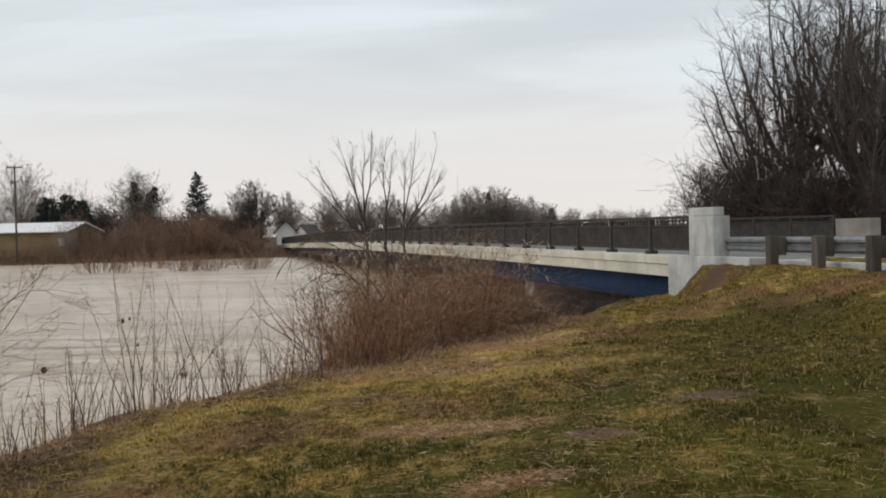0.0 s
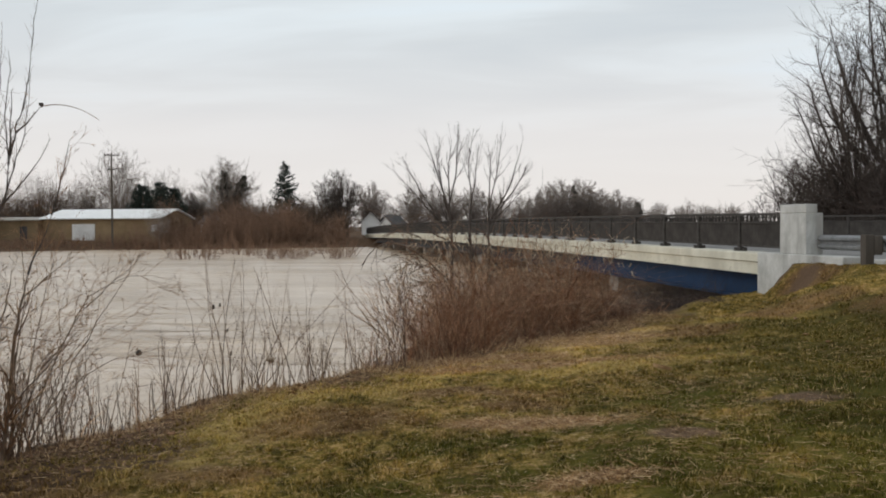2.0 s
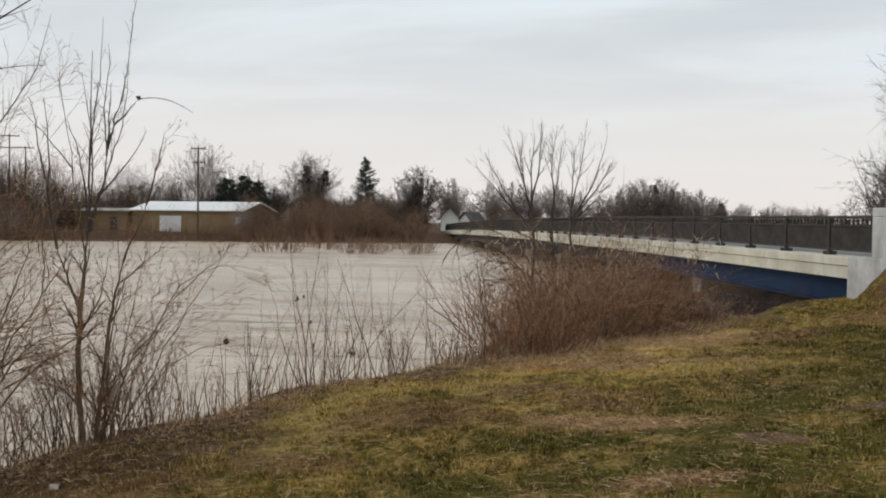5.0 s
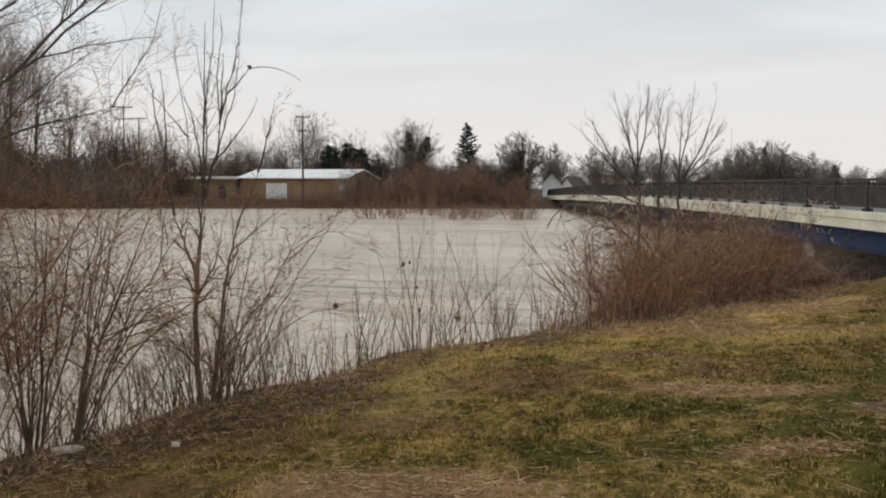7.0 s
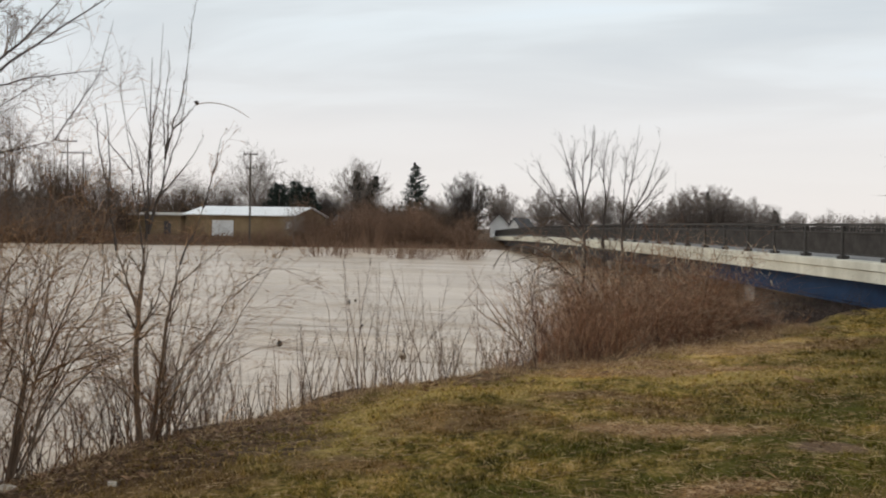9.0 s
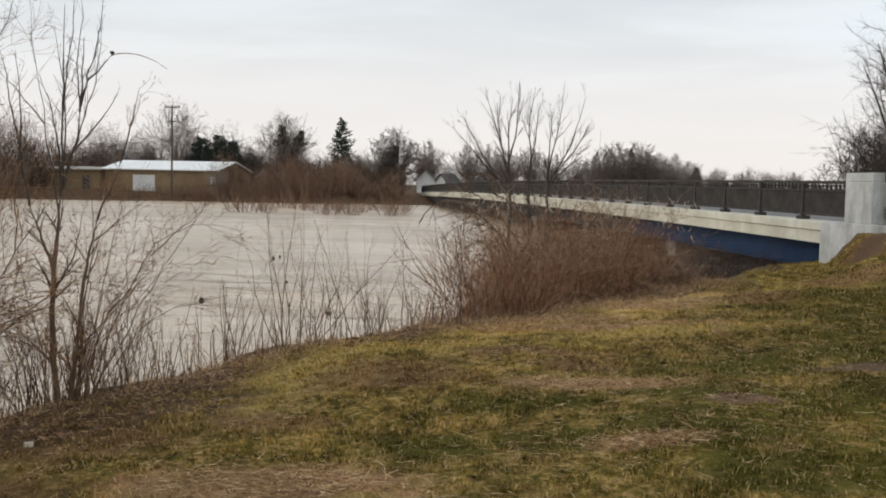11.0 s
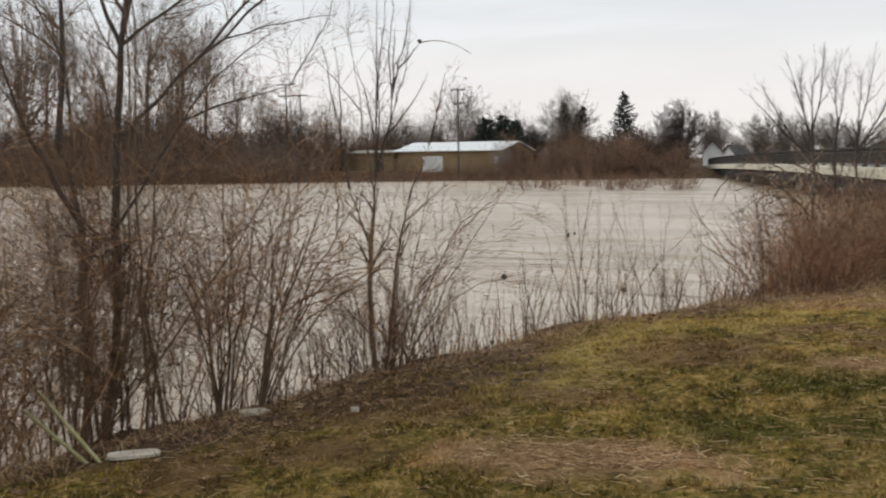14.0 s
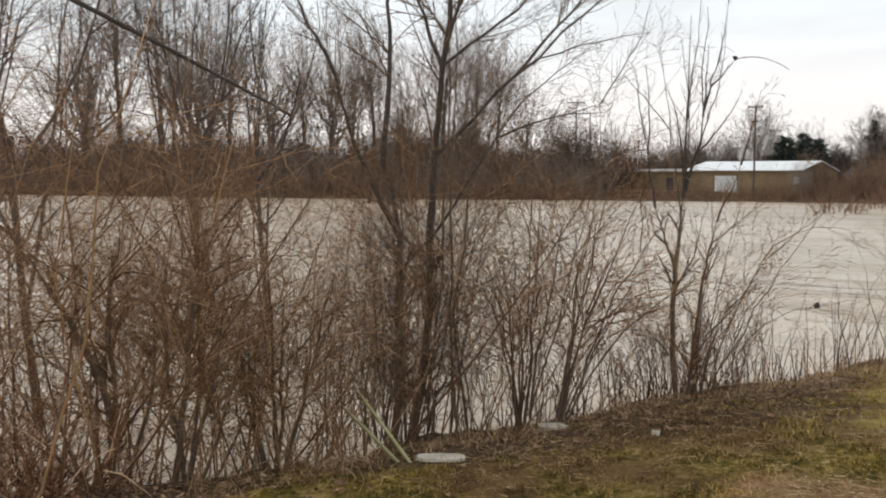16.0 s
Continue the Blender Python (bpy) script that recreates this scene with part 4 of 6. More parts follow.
def woods(seed, line, depth, count, low, high, mat, label, r=0.05):
    """A belt of scrub too dense to count, along a line and some metres deep to its left."""
    rng = np.random.default_rng(seed)
    line = np.array(line, float)
    seg = np.diff(line, axis=0)
    ln = np.hypot(seg[:, 0], seg[:, 1])
    i = rng.choice(len(ln), count, p=ln / ln.sum())
    f = rng.uniform(0, 1, count)[:, None]
    inland = np.stack([-seg[i, 1], seg[i, 0]], -1) / ln[i][:, None]
    xy = line[i] + seg[i] * f + inland * rng.uniform(0, depth, count)[:, None]
    z = height(xy[:, 0], xy[:, 1])
    x0, y0 = line.mean(0)
    z0 = ground_z(x0, y0)
    swell = 0.68 + 0.34 * np.sin(xy[:, 0] * 0.55 + 1.3 * np.sin(xy[:, 1] * 0.4)) * np.sin(xy[:, 0] * 0.21 + 1.0)
    tall = rng.uniform(low, high, count) * swell
    way = np.stack([rng.normal(0, 0.16, count), rng.normal(0, 0.16, count), np.ones(count)], -1)
    g = plant(seed, np.stack([xy[:, 0] - x0, xy[:, 1] - y0, z - z0 - 0.1], -1), way, tall, r * rng.uniform(0.6, 1.2, count), [(7, 0.12, 58, 0.46, 0.95, 2, 0.15, 0.03, 2), (5, 0.10, 60, 0.6, 0.8, 2, 0.18, 0.0, 2)], 3, 0.16, 0.03, 3)
    ob = part("scrub", tubes("scrub", g), mat, None, label, "stuff")
    ob.matrix_basis, ob["category"] = pose(x0, y0, z0), "scrub"


woods(101, [(-82, 139), (-60, 143), (-47, 147)], 12, 760, 7.0, 10.0, m_scrub, "grey-brown scrub behind the barn", 0.05)
woods(112, [(-47, 144), (-40, 147), (-30, 151)], 9, 420, 4.8, 7.0, m_scrub, "grey-brown scrub behind the far shore", 0.05)
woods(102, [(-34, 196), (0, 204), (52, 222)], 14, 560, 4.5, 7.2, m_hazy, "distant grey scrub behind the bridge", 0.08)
woods(103, [(-160, 62), (-110, 80), (-85, 94), (-70, 108)], 12, 2400, 6.6, 10.6, m_scrub, "dense grey-brown scrub on the wooded shore", 0.07)
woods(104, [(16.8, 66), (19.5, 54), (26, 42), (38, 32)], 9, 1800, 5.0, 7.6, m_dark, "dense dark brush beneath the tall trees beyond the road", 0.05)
woods(105, [(-44, 117.5), (-34, 121), (-22.8, 125.0)], 9, 700, 4.2, 6.2, m_farred, "dense russet brush on the far shore", 0.05)
woods(111, [(-40, 128), (-33, 130), (-23.8, 132.2)], 5, 520, 4.6, 6.4, m_scrub, "grey-brown scrub beneath the spruce", 0.05)
woods(108, [(-90, 92), (-78, 103), (-69, 112), (-66.5, 119)], 8, 850, 6.8, 9.6, m_scrub, "grey-brown scrub beside the barn", 0.06)
woods(109, [(-84, 122), (-74, 128), (-60, 134)], 8, 260, 4.0, 6.5, m_scrub, "grey-brown scrub filling the gap beside the barn", 0.06)
woods(110, [(-165, 84), (-112, 100), (-88, 112)], 10, 560, 8.0, 13.0, m_scrub, "grey-brown scrub deeper in the wooded shore", 0.07)
woods(107, [(-76, 100), (-66, 106.5), (-44, 117)], 3.5, 260, 1.4, 2.6, m_farred, "low russet brush along the water before the barn", 0.04)


# flooded shrubs standing out in the river
wet = brush(24, 2.6, 1.0, 26, pose(-27.8, 79.3, WATER - 0.1), "flooded russet shrub standing in the river", m_farred, "flooded shrubs", r=0.03, lean=0.6)
for x, y in ((-25.8, 78.9), (-28.1, 83.4), (-26.9, 92.2), (-24.8, 88.6), (-21.6, 81.2), (-20.4, 79.4), (-20.3, 83.6), (-18.5, 78.9), (-19.5, 86.8), (-19.4, 93.0), (-15.8, 80.5), (-15.7, 83.5), (-29.2, 95.6), (-23.6, 94.1)):
    c_ = again(wet, x, y, rng.uniform(0, 360), rng.uniform(0.6, 1.05))
    c_.location.z = WATER - 0.1


# ---- buildings on the far bank ----
def gable_house(name, x, y, rz, L, W, eave, ridge, wall, roof, label, over=0.35, z=None):
    """Walls with gables, an overhanging roof of two slopes; long side along local x, front towards -y."""
    ob = root(name, pose(x, y, ground_z(x, y) - 0.1 if z is None else z, 0, 0, rz), label, "building")
    bm = bmesh.new()
    ring = [(-L / 2, -W / 2), (L / 2, -W / 2), (L / 2, W / 2), (-L / 2, W / 2)]
    lo, hi = [bm.verts.new((a, b, 0)) for a, b in ring], [bm.verts.new((a, b, eave)) for a, b in ring]
    r0, r1 = bm.verts.new((-L / 2, 0, ridge - 0.06)), bm.verts.new((L / 2, 0, ridge - 0.06))
    for f in ((lo[0], lo[1], hi[1], hi[0]), (lo[2], lo[3], hi[3], hi[2]), (lo[1], lo[2], hi[2], r1, hi[1]), (lo[3], lo[0], hi[0], r0, hi[3])):
        bm.faces.new(f)
    part("wall_shell", bm, wall, ob)
    slope = (ridge - eave) / (W / 2)
    for sgn in (-1, 1):
        bm = bmesh.new()
        e = W / 2 + over
        pts = [(-L / 2 - over, 0, ridge), (L / 2 + over, 0, ridge), (L / 2 + over, sgn * e, ridge - slope * e), (-L / 2 - over, sgn * e, ridge - slope * e)]
        top = [bm.verts.new((a, b, c + 0.06)) for a, b, c in pts]
        bot = [bm.verts.new((a, b, c - 0.06)) for a, b, c in pts]
        bm.faces.new(top)
        bm.faces.new(bot[::-1])
        for j in range(4):
            bm.faces.new((top[j], bot[j], bot[(j + 1) % 4], top[(j + 1) % 4]))
        bmesh.ops.recalc_face_normals(bm, faces=bm.faces)
        part("roof", bm, roof, ob)
    return ob


def window(parent, x, y, z, w, h, axis="y"):
    """A framed window proud of a wall that faces -y or +x."""
    bm = boxed(-w / 2 - 0.08, -0.05, -h / 2 - 0.08, w / 2 + 0.08, 0.02, h / 2 + 0.08)
    f = part("window", bm, m_white, parent)
    f.matrix_basis = pose(x, y, z, 0, 0, 0 if axis == "y" else -90)
    part("pane", boxed(-w / 2, -0.07, -h / 2, w / 2, -0.052, h / 2), m_pane, f)


BARN_TURN = -4
barn = gable_house("barn", -52.2, 124.25, BARN_TURN, 15.2, 10.2, 3.05, 4.15, m_tan, m_roof, "long low tan block building with a white metal roof", z=-0.15)
part("garage_door", boxed(-3.7, -5.18, 0.0, -0.7, -5.09, 2.3, bevel=0.02), m_white, barn, "white roll-up garage door")
sign = part("sign", boxed(6.7, -5.17, 1.3, 7.45, -5.09, 2.2, bevel=0.01), m_white, barn, "small white square sign")
for k in range(17):
    x = -7.6 + k * 0.95
    part("seam", boxed(x, -5.46, 2.94, x + 0.05, -5.40, 3.09), m_roof, barn)
annex = gable_house("annex", -64.2, 123.6, BARN_TURN, 8.0, 8.6, 2.85, 3.2, m_tan, m_annex, "lower tan lean-to beside the long building", z=-0.15)
part("door", boxed(1.6, -4.38, 0.0, 2.6, -4.29, 2.05, bevel=0.02), m_shingle, annex)
h1 = gable_house("house", -25.7, 162.8, 98, 6.0, 2.9, 2.5, 4.0, m_white, m_shingle, "white house beside the bridge end", z=0.1)
h2 = gable_house("house", -23.6, 173.5, 62, 4.0, 3.2, 1.8, 3.5, m_white, m_shingle, "low white gabled house with a dark shingle roof", z=0.1)
window(h2, 1.0, -1.62, 1.1, 0.7, 0.9)
h3 = gable_house("house", -41.5, 134.0, -10, 5.0, 4.0, 2.2, 3.2, m_white, m_shingle, "grey-white house half hidden by brush", z=0.1)


# ---- poles and mast ----
def pole(x, y, tall, arms, rz, label):
    ob = root("utility_pole", at_ground(x, y, -0.1), label, "utility pole", "utility poles")
    bm = bmesh.new()
    bmesh.ops.create_cone(bm, cap_ends=True, segments=10, radius1=0.13, radius2=0.09, depth=tall, matrix=Matrix.Translation((0, 0, tall / 2)))
    part("pole", bm, m_wood, ob)
    for z, w in arms:
        c = part("crossarm", boxed(-w / 2, -0.17, z - 0.07, w / 2, -0.06, z + 0.07), m_wood, ob)
        c.rotation_euler = (0, 0, radians(rz))
        for x2 in (-w / 2 + 0.1, -w / 4, w / 4, w / 2 - 0.1):
            bm = bmesh.new()
            bmesh.ops.create_cone(bm, cap_ends=True, segments=6, radius1=0.05, radius2=0.04, depth=0.18, matrix=Matrix.Translation((x2, -0.11, z + 0.16)))
            part("insulator", bm, m_galv, c)
    return ob


pole(-49.2, 114.9, 11.4, [(11.1, 1.7), (9.4, 0.9)], 20, "weathered wooden utility pole in front of the barn")
pole(-89.5, 138.6, 14.0, [(13.7, 2.8), (11.9, 2.6)], 25, "tall wooden utility pole with two crossarms")
pole(-92.9, 148.3, 12.8, [(12.5, 2.6)], 25, "wooden utility pole with one crossarm")
mast = root("mast", at_ground(3.6, 240, -0.1), "thin distant radio mast", "mast")
part("shaft", tubes("shaft", plant(1, [(0, 0, 0)], [(0, 0, 1)], [15.0], [0.09], [], 3, 0, 0)), m_galv, mast)


# ---- near bank: shrubs and saplings, their main stems fanned by hand ----
FANS = {}  # foot x, foot y, turn, stems: foot across and up, tip across and up, bow, radius
FANS["A"] = (-4.22, 7.50, 28.5, [(-0.03, -0.10, -0.07, 1.14, 0.02, 0.030), (-0.07, 1.13, 0.00, 1.77, 0.00, 0.024), (0.00, 1.70, 0.02, 3.23, 0.00, 0.010), (0.00, 1.76, 0.13, 2.38, 0.00, 0.017), (0.13, 2.37, 0.16, 2.97, 0.00, 0.009), (0.13, 2.37, 0.14, 3.27, 0.00, 0.006), (0.14, 2.42, 0.27, 2.89, 0.02, 0.009), (0.26, 2.81, 0.32, 3.36, 0.02, 0.006), (0.31, 3.30, 0.41, 3.86, 0.01, 0.004), (0.02, 2.30, 0.10, 3.50, 0.01, 0.006), (-0.05, 1.80, -0.06, 3.05, 0.01, 0.007), (-0.24, 1.62, -0.22, 2.95, 0.01, 0.007), (-0.33, 2.2, -0.52, 2.75, 0.01, 0.005), (0.10, 2.2, 0.30, 3.10, -0.01, 0.006), (0.21, 2.61, 0.38, 2.86, 0.02, 0.007), (0.08, 2.10, 0.44, 2.60, 0.02, 0.007), (-0.07, 1.14, -0.24, 1.63, 0.03, 0.017), (-0.24, 1.62, -0.33, 2.20, 0.00, 0.012), (-0.33, 2.18, -0.45, 2.82, 0.00, 0.007), (-0.33, 2.11, -0.34, 2.82, 0.02, 0.007), (-0.02, 1.75, -0.17, 2.67, -0.02, 0.009), (-0.06, 0.96, 0.14, 1.56, 0.03, 0.010)])
FANS["A2"] = (-4.22, 7.50, 28.5, [(0.04, -0.10, 0.16, 1.05, 0.02, 0.021), (0.16, 1.04, 0.26, 1.52, 0.01, 0.015), (0.26, 1.51, 0.44, 1.99, 0.00, 0.010), (0.43, 1.98, 0.58, 2.59, 0.00, 0.007), (0.04, -0.10, 0.34, 0.76, 0.03, 0.012), (0.34, 0.75, 0.67, 1.23, 0.03, 0.008), (0.66, 1.22, 1.14, 1.68, 0.03, 0.005), (0.16, 0.52, 0.62, 1.04, 0.03, 0.009), (0.21, 1.33, 0.65, 1.70, 0.03, 0.006), (0.02, -0.10, 0.21, 0.52, 0.03, 0.010), (0.10, -0.10, 0.30, 1.45, 0.06, 0.008), (0.12, -0.10, 0.47, 1.62, 0.05, 0.008), (0.14, -0.10, 1.10, 1.62, -0.10, 0.0075), (0.16, -0.10, 0.86, 1.20, -0.12, 0.0065), (0.15, -0.10, 0.70, 0.92, -0.16, 0.006), (-0.08, -0.10, -0.36, 1.25, 0.04, 0.008), (-0.36, 1.20, -0.40, 2.35, 0.02, 0.006), (0.18, -0.10, 1.40, 1.44, -0.18, 0.0065), (0.20, -0.10, 1.15, 0.80, -0.30, 0.0055), (0.08, -0.10, 0.22, 1.85, 0.02, 0.008)])
FANS["B1"] = (-4.99, 6.26, 36.6, [(-0.01, -0.10, -0.18, 1.41, 0.06, 0.020), (-0.04, -0.10, -0.08, 1.20, 0.10, 0.018), (0.01, -0.10, 0.14, 1.82, 0.05, 0.020), (0.03, -0.10, 0.32, 1.75, 0.05, 0.018), (-0.01, -0.10, -0.34, 1.55, 0.08, 0.015), (0.04, -0.10, 0.57, 1.81, -0.12, 0.013), (-0.01, -0.10, -0.48, 1.17, 0.15, 0.012), (0.00, -0.10, 0.10, 2.60, 0.03, 0.010), (0.02, -0.10, 0.75, 3.00, -0.08, 0.009), (-0.02, -0.10, -0.30, 2.40, 0.05, 0.009)])
FANS["B2"] = (-4.79, 6.47, 34.6, [(-0.01, -0.10, 0.43, 1.44, -0.05, 0.018), (0.01, -0.10, 0.58, 1.80, -0.05, 0.017), (0.02, -0.10, 0.90, 1.77, -0.12, 0.015), (0.02, -0.10, 1.04, 1.10, -0.30, 0.013), (0.03, -0.10, 1.47, 1.14, -0.40, 0.011), (-0.02, -0.10, 0.13, 1.59, 0.02, 0.016), (-0.00, -0.10, 0.29, 1.72, 0.00, 0.015), (-0.00, -0.10, 0.80, 0.74, -0.22, 0.010), (0.00, -0.10, 0.55, 2.55, -0.05, 0.010), (0.02, -0.10, 0.30, 2.90, 0.02, 0.009)])
FANS["C"] = (-5.59, 5.49, 43.7, [(0.07, -0.10, 0.21, 1.58, -0.02, 0.048), (0.21, 1.56, 0.31, 4.63, 0.06, 0.038), (-0.08, -0.10, -0.02, 1.59, 0.03, 0.042), (-0.02, 1.57, -0.16, 2.18, 0.05, 0.030), (-0.16, 2.16, -0.10, 4.32, -0.02, 0.030), (-0.05, 1.67, -0.49, 2.81, -0.05, 0.030), (-0.50, 2.79, -0.84, 3.49, 0.03, 0.020), (0.24, 2.28, 2.02, 3.86, -0.02, 0.020), (0.86, 2.83, 1.70, 3.86, -0.02, 0.017), (0.25, 2.77, 0.60, 4.11, 0.05, 0.022), (0.24, 2.89, 0.02, 3.92, -0.05, 0.022), (0.24, 2.95, 1.35, 3.84, 0.00, 0.017), (0.24, 1.66, 1.36, 3.03, -0.10, 0.016), (1.08, 2.16, 1.57, 2.68, -0.02, 0.012), (1.56, 2.67, 2.02, 3.66, 0.04, 0.007), (1.05, 2.98, 1.93, 3.22, -0.03, 0.008)])
FANS["D1"] = (-5.74, 4.31, 50.0, [(-0.02, -0.10, -0.17, 1.00, -0.05, 0.022), (0.01, -0.10, -0.03, 1.55, 0.02, 0.024), (0.01, -0.10, 0.08, 1.35, 0.00, 0.020), (0.03, -0.10, 0.42, 1.51, 0.05, 0.018), (-0.00, -0.10, -0.36, 1.32, -0.05, 0.016), (0.02, -0.10, 0.23, 1.15, 0.08, 0.014), (-0.01, -0.10, -0.26, 0.68, -0.08, 0.012)])
FANS["D2"] = (-5.92, 3.67, 55.1, [(-0.07, -0.10, 0.08, 1.17, 0.05, 0.024), (0.08, 1.17, 0.14, 1.41, -0.02, 0.020), (0.14, 1.40, 0.46, 1.54, -0.05, 0.016), (-0.02, -0.10, 0.30, 1.40, 0.06, 0.018), (0.02, -0.10, -0.10, 1.59, 0.00, 0.018), (0.08, -0.10, 0.41, 1.05, 0.08, 0.014), (0.04, -0.10, 0.19, 1.66, 0.00, 0.014)])
FANS["D3"] = (-6.25, 3.34, 58.9, [(0.04, -0.10, -0.05, 0.78, 0.02, 0.034), (-0.05, 0.77, -0.47, 1.59, -0.04, 0.028), (0.00, -0.10, 0.04, 1.56, 0.02, 0.022), (-0.04, -0.10, -0.25, 1.42, -0.05, 0.018), (0.06, -0.10, 0.28, 1.48, 0.05, 0.018), (-0.07, -0.10, -0.46, 1.10, -0.10, 0.016), (-0.06, -0.10, -0.60, 0.81, -0.12, 0.014)])
FANS["E"] = (-1.14, 16.94, 3.8, [(-0.21, -0.10, -0.20, 2.16, 0.00, 0.030), (-0.20, 2.11, -0.05, 3.52, 0.02, 0.016), (-0.20, 2.11, -0.16, 3.25, 0.00, 0.015), (-0.21, 2.06, -0.60, 3.31, -0.06, 0.014), (-0.20, 2.11, -0.36, 3.33, -0.03, 0.014), (-0.23, 1.68, -1.17, 2.79, -0.12, 0.016), (-0.42, 1.87, -1.00, 3.01, -0.06, 0.013), (0.15, -0.10, 0.18, 2.25, 0.00, 0.026), (0.18, 2.20, 0.22, 3.47, 0.00, 0.014), (0.19, 2.06, 0.31, 3.25, 0.03, 0.013), (0.34, -0.10, 0.46, 2.06, 0.00, 0.024), (0.46, 2.01, 0.66, 3.34, 0.00, 0.014), (0.46, 1.98, 0.52, 3.11, 0.00, 0.013), (0.44, 1.94, 1.02, 3.25, 0.08, 0.014), (0.46, 1.94, 1.10, 2.84, 0.08, 0.013), (0.46, 1.89, 1.14, 2.52, 0.06, 0.012), (0.06, 1.48, -1.44, 2.31, -0.12, 0.012)])


def fan_shrub(key, label, mat, twigs, seed, name="shrub", category="shrub", deep=0.18, sides=6, filler=0, fill_tall=1.6, fill_wide=0.35, fill_r=0.007, crowd=0):
    """Main stems as parts, then shoots on shoots. twigs: levels as plant() takes them."""
    x, y, turn, rows = FANS[key]
    rng = np.random.default_rng(seed)
    ob = root(name, pose(x, y, ground_z(x, y) - 0.02, 0, 0, turn), label, category, "shrubs on the near bank")
    K, paths, radii, lens = 11, [], [], []
    for k in range(crowd):
        f = -1 + 2 * (k + 0.5) / crowd
        rows = rows + [(0.12 + 0.5 * f, -0.1, 0.12 + 0.62 * f + rng.normal(0, 0.1), rng.uniform(1.4, 4.4) * (1.1 - 0.45 * abs(f)), 0.0, rng.uniform(0.009, 0.018))]
    t = np.linspace(0, 1, K)
    for x0, z0, x1, z1, bow, r in rows:
        size = math.hypot(x1 - x0, z1 - z0)
        d1 = rng.normal(0, deep) * size * 0.5
        wig = np.cumsum(rng.normal(0, 0.010 * size, (K, 3)), axis=0) * np.sin(np.pi * t)[:, None]
        y0 = 0.0
        if z0 > 0.15:
            near = min((q for old in paths for q in old), key=lambda q: math.hypot(q[0] - x0, q[2] - z0))
            x0, y0, z0 = near
        if abs(bow) < 0.15:
            p = np.stack([x0 + (x1 - x0) * t + bow * 2 * t * (1 - t), y0 + d1 * t ** 1.5, z0 + (z1 - z0) * t], -1) + wig
        else:
            p = np.stack([x0 + (x1 - x0) * (0.7 * t * (1 - t) + t * t), y0 + d1 * t ** 1.5, z0 + (z1 - z0) * (2.5 * t * (1 - t) + t * t)], -1) + wig
        thick = r * ((1.15 if z0 > 1.6 else 1.0) if key[0] == "A" else 1.05 if key[0] == "D" else 1.1 if key == "E" else 0.85) * np.linspace(1, 0.72 if z0 < 0 and r > 0.0205 and key != "D1" else 0.2, K)
        # high sapling and clump stems go darker, as backlit against the sky
        part("stem", tubes("stem", [(p[None], thick[None], sides)]), m_dark_bark if key == "E" or key[0] in "AC" and z0 > 1.5 else m_trunk if key[0] in "ABC" else m_bark, ob)
        paths.append(p)
        radii.append(thick)
        lens.append(size)
    p, r, L = np.array(paths), np.array(radii), np.array(lens)
    # the sapling's upper leaders are bare whips, and so are the clump's longest boughs
    leafy = np.array([not (key == "A" and a[2] > 1.65 or key == "C" and b[0] > 1.85) for a, b in zip(p[:, 0], p[:, -1])])
    p, r, L = p[leafy], r[leafy], L[leafy]
    groups = []
    if (~leafy).any():
        bare_p, bare_r, bare_l = np.array(paths)[~leafy], np.array(radii)[~leafy], np.array(lens)[~leafy]
        s, w, bare_l, rad = offshoots(rng, bare_p, bare_r, 11 if key == "A" else 14, 0.1, 32, 0.2 if key == "A" else 0.22, 0.6, bare_l)
        groups.append((*grow(rng, s, w, bare_l, np.clip(rad, 0.0016, 0.004), 4, 0.08, 0.03), 3))
    if filler:
        a, d = rng.uniform(0, 6.28, filler), fill_wide * np.sqrt(rng.uniform(0, 1, filler))
        s = np.stack([np.cos(a) * d, np.sin(a) * d, np.full(filler, -0.12)], -1)
        w = np.stack([np.cos(a) * 0.3 + rng.normal(0, 0.14, filler), np.sin(a) * 0.3 + rng.normal(0, 0.14, filler), np.ones(filler)], -1)
        fl = fill_tall * rng.uniform(0.45, 1.1, filler)
        fp, fr = grow(rng, s, w, fl, fill_r * rng.uniform(0.6, 1.3, filler), K, 0.07, 0.02)
        groups.append((fp, fr, 4))
        p, r, L = np.concatenate([p, fp]), np.concatenate([r, fr]), np.r_[L, fl]
    for count, u0, angle, ratio, thin, k2, wig, up, S in twigs:
        s, w, L, rad = offshoots(rng, p, r, count, u0, angle, ratio, thin, L)
        p, r = grow(rng, s, w, L, np.clip(rad, 0.0016, 0.012), k2, wig, up)
        groups.append((p, r * (1.2 if k2 == 3 else 1), 2 if k2 == 3 else S))
    part("twiggery", tubes("twiggery", groups), mat, ob, kind="stuff")
    return ob


T_OPEN = [(9, 0.2, 34, 0.46, 0.5, 6, 0.09, 0.03, 3), (4, 0.2, 38, 0.55, 0.75, 4, 0.12, 0.0, 3), (2, 0.3, 40, 0.6, 0.85, 3, 0.15, -0.02, 3)]
T_FULL = [(10, 0.40, 48, 0.52, 0.6, 7, 0.15, 0.02, 4), (6, 0.15, 46, 0.55, 0.75, 5, 0.19, 0.0, 3), (2, 0.2, 44, 0.55, 0.9, 3, 0.2, 0.0, 3)]
T_CLUMP = [(18, 0.2, 40, 0.36, 0.42, 6, 0.10, 0.05, 4), (7, 0.12, 40, 0.55, 0.7, 5, 0.13, 0.03, 3), (3, 0.2, 38, 0.55, 0.8, 3, 0.15, 0.02, 3)]
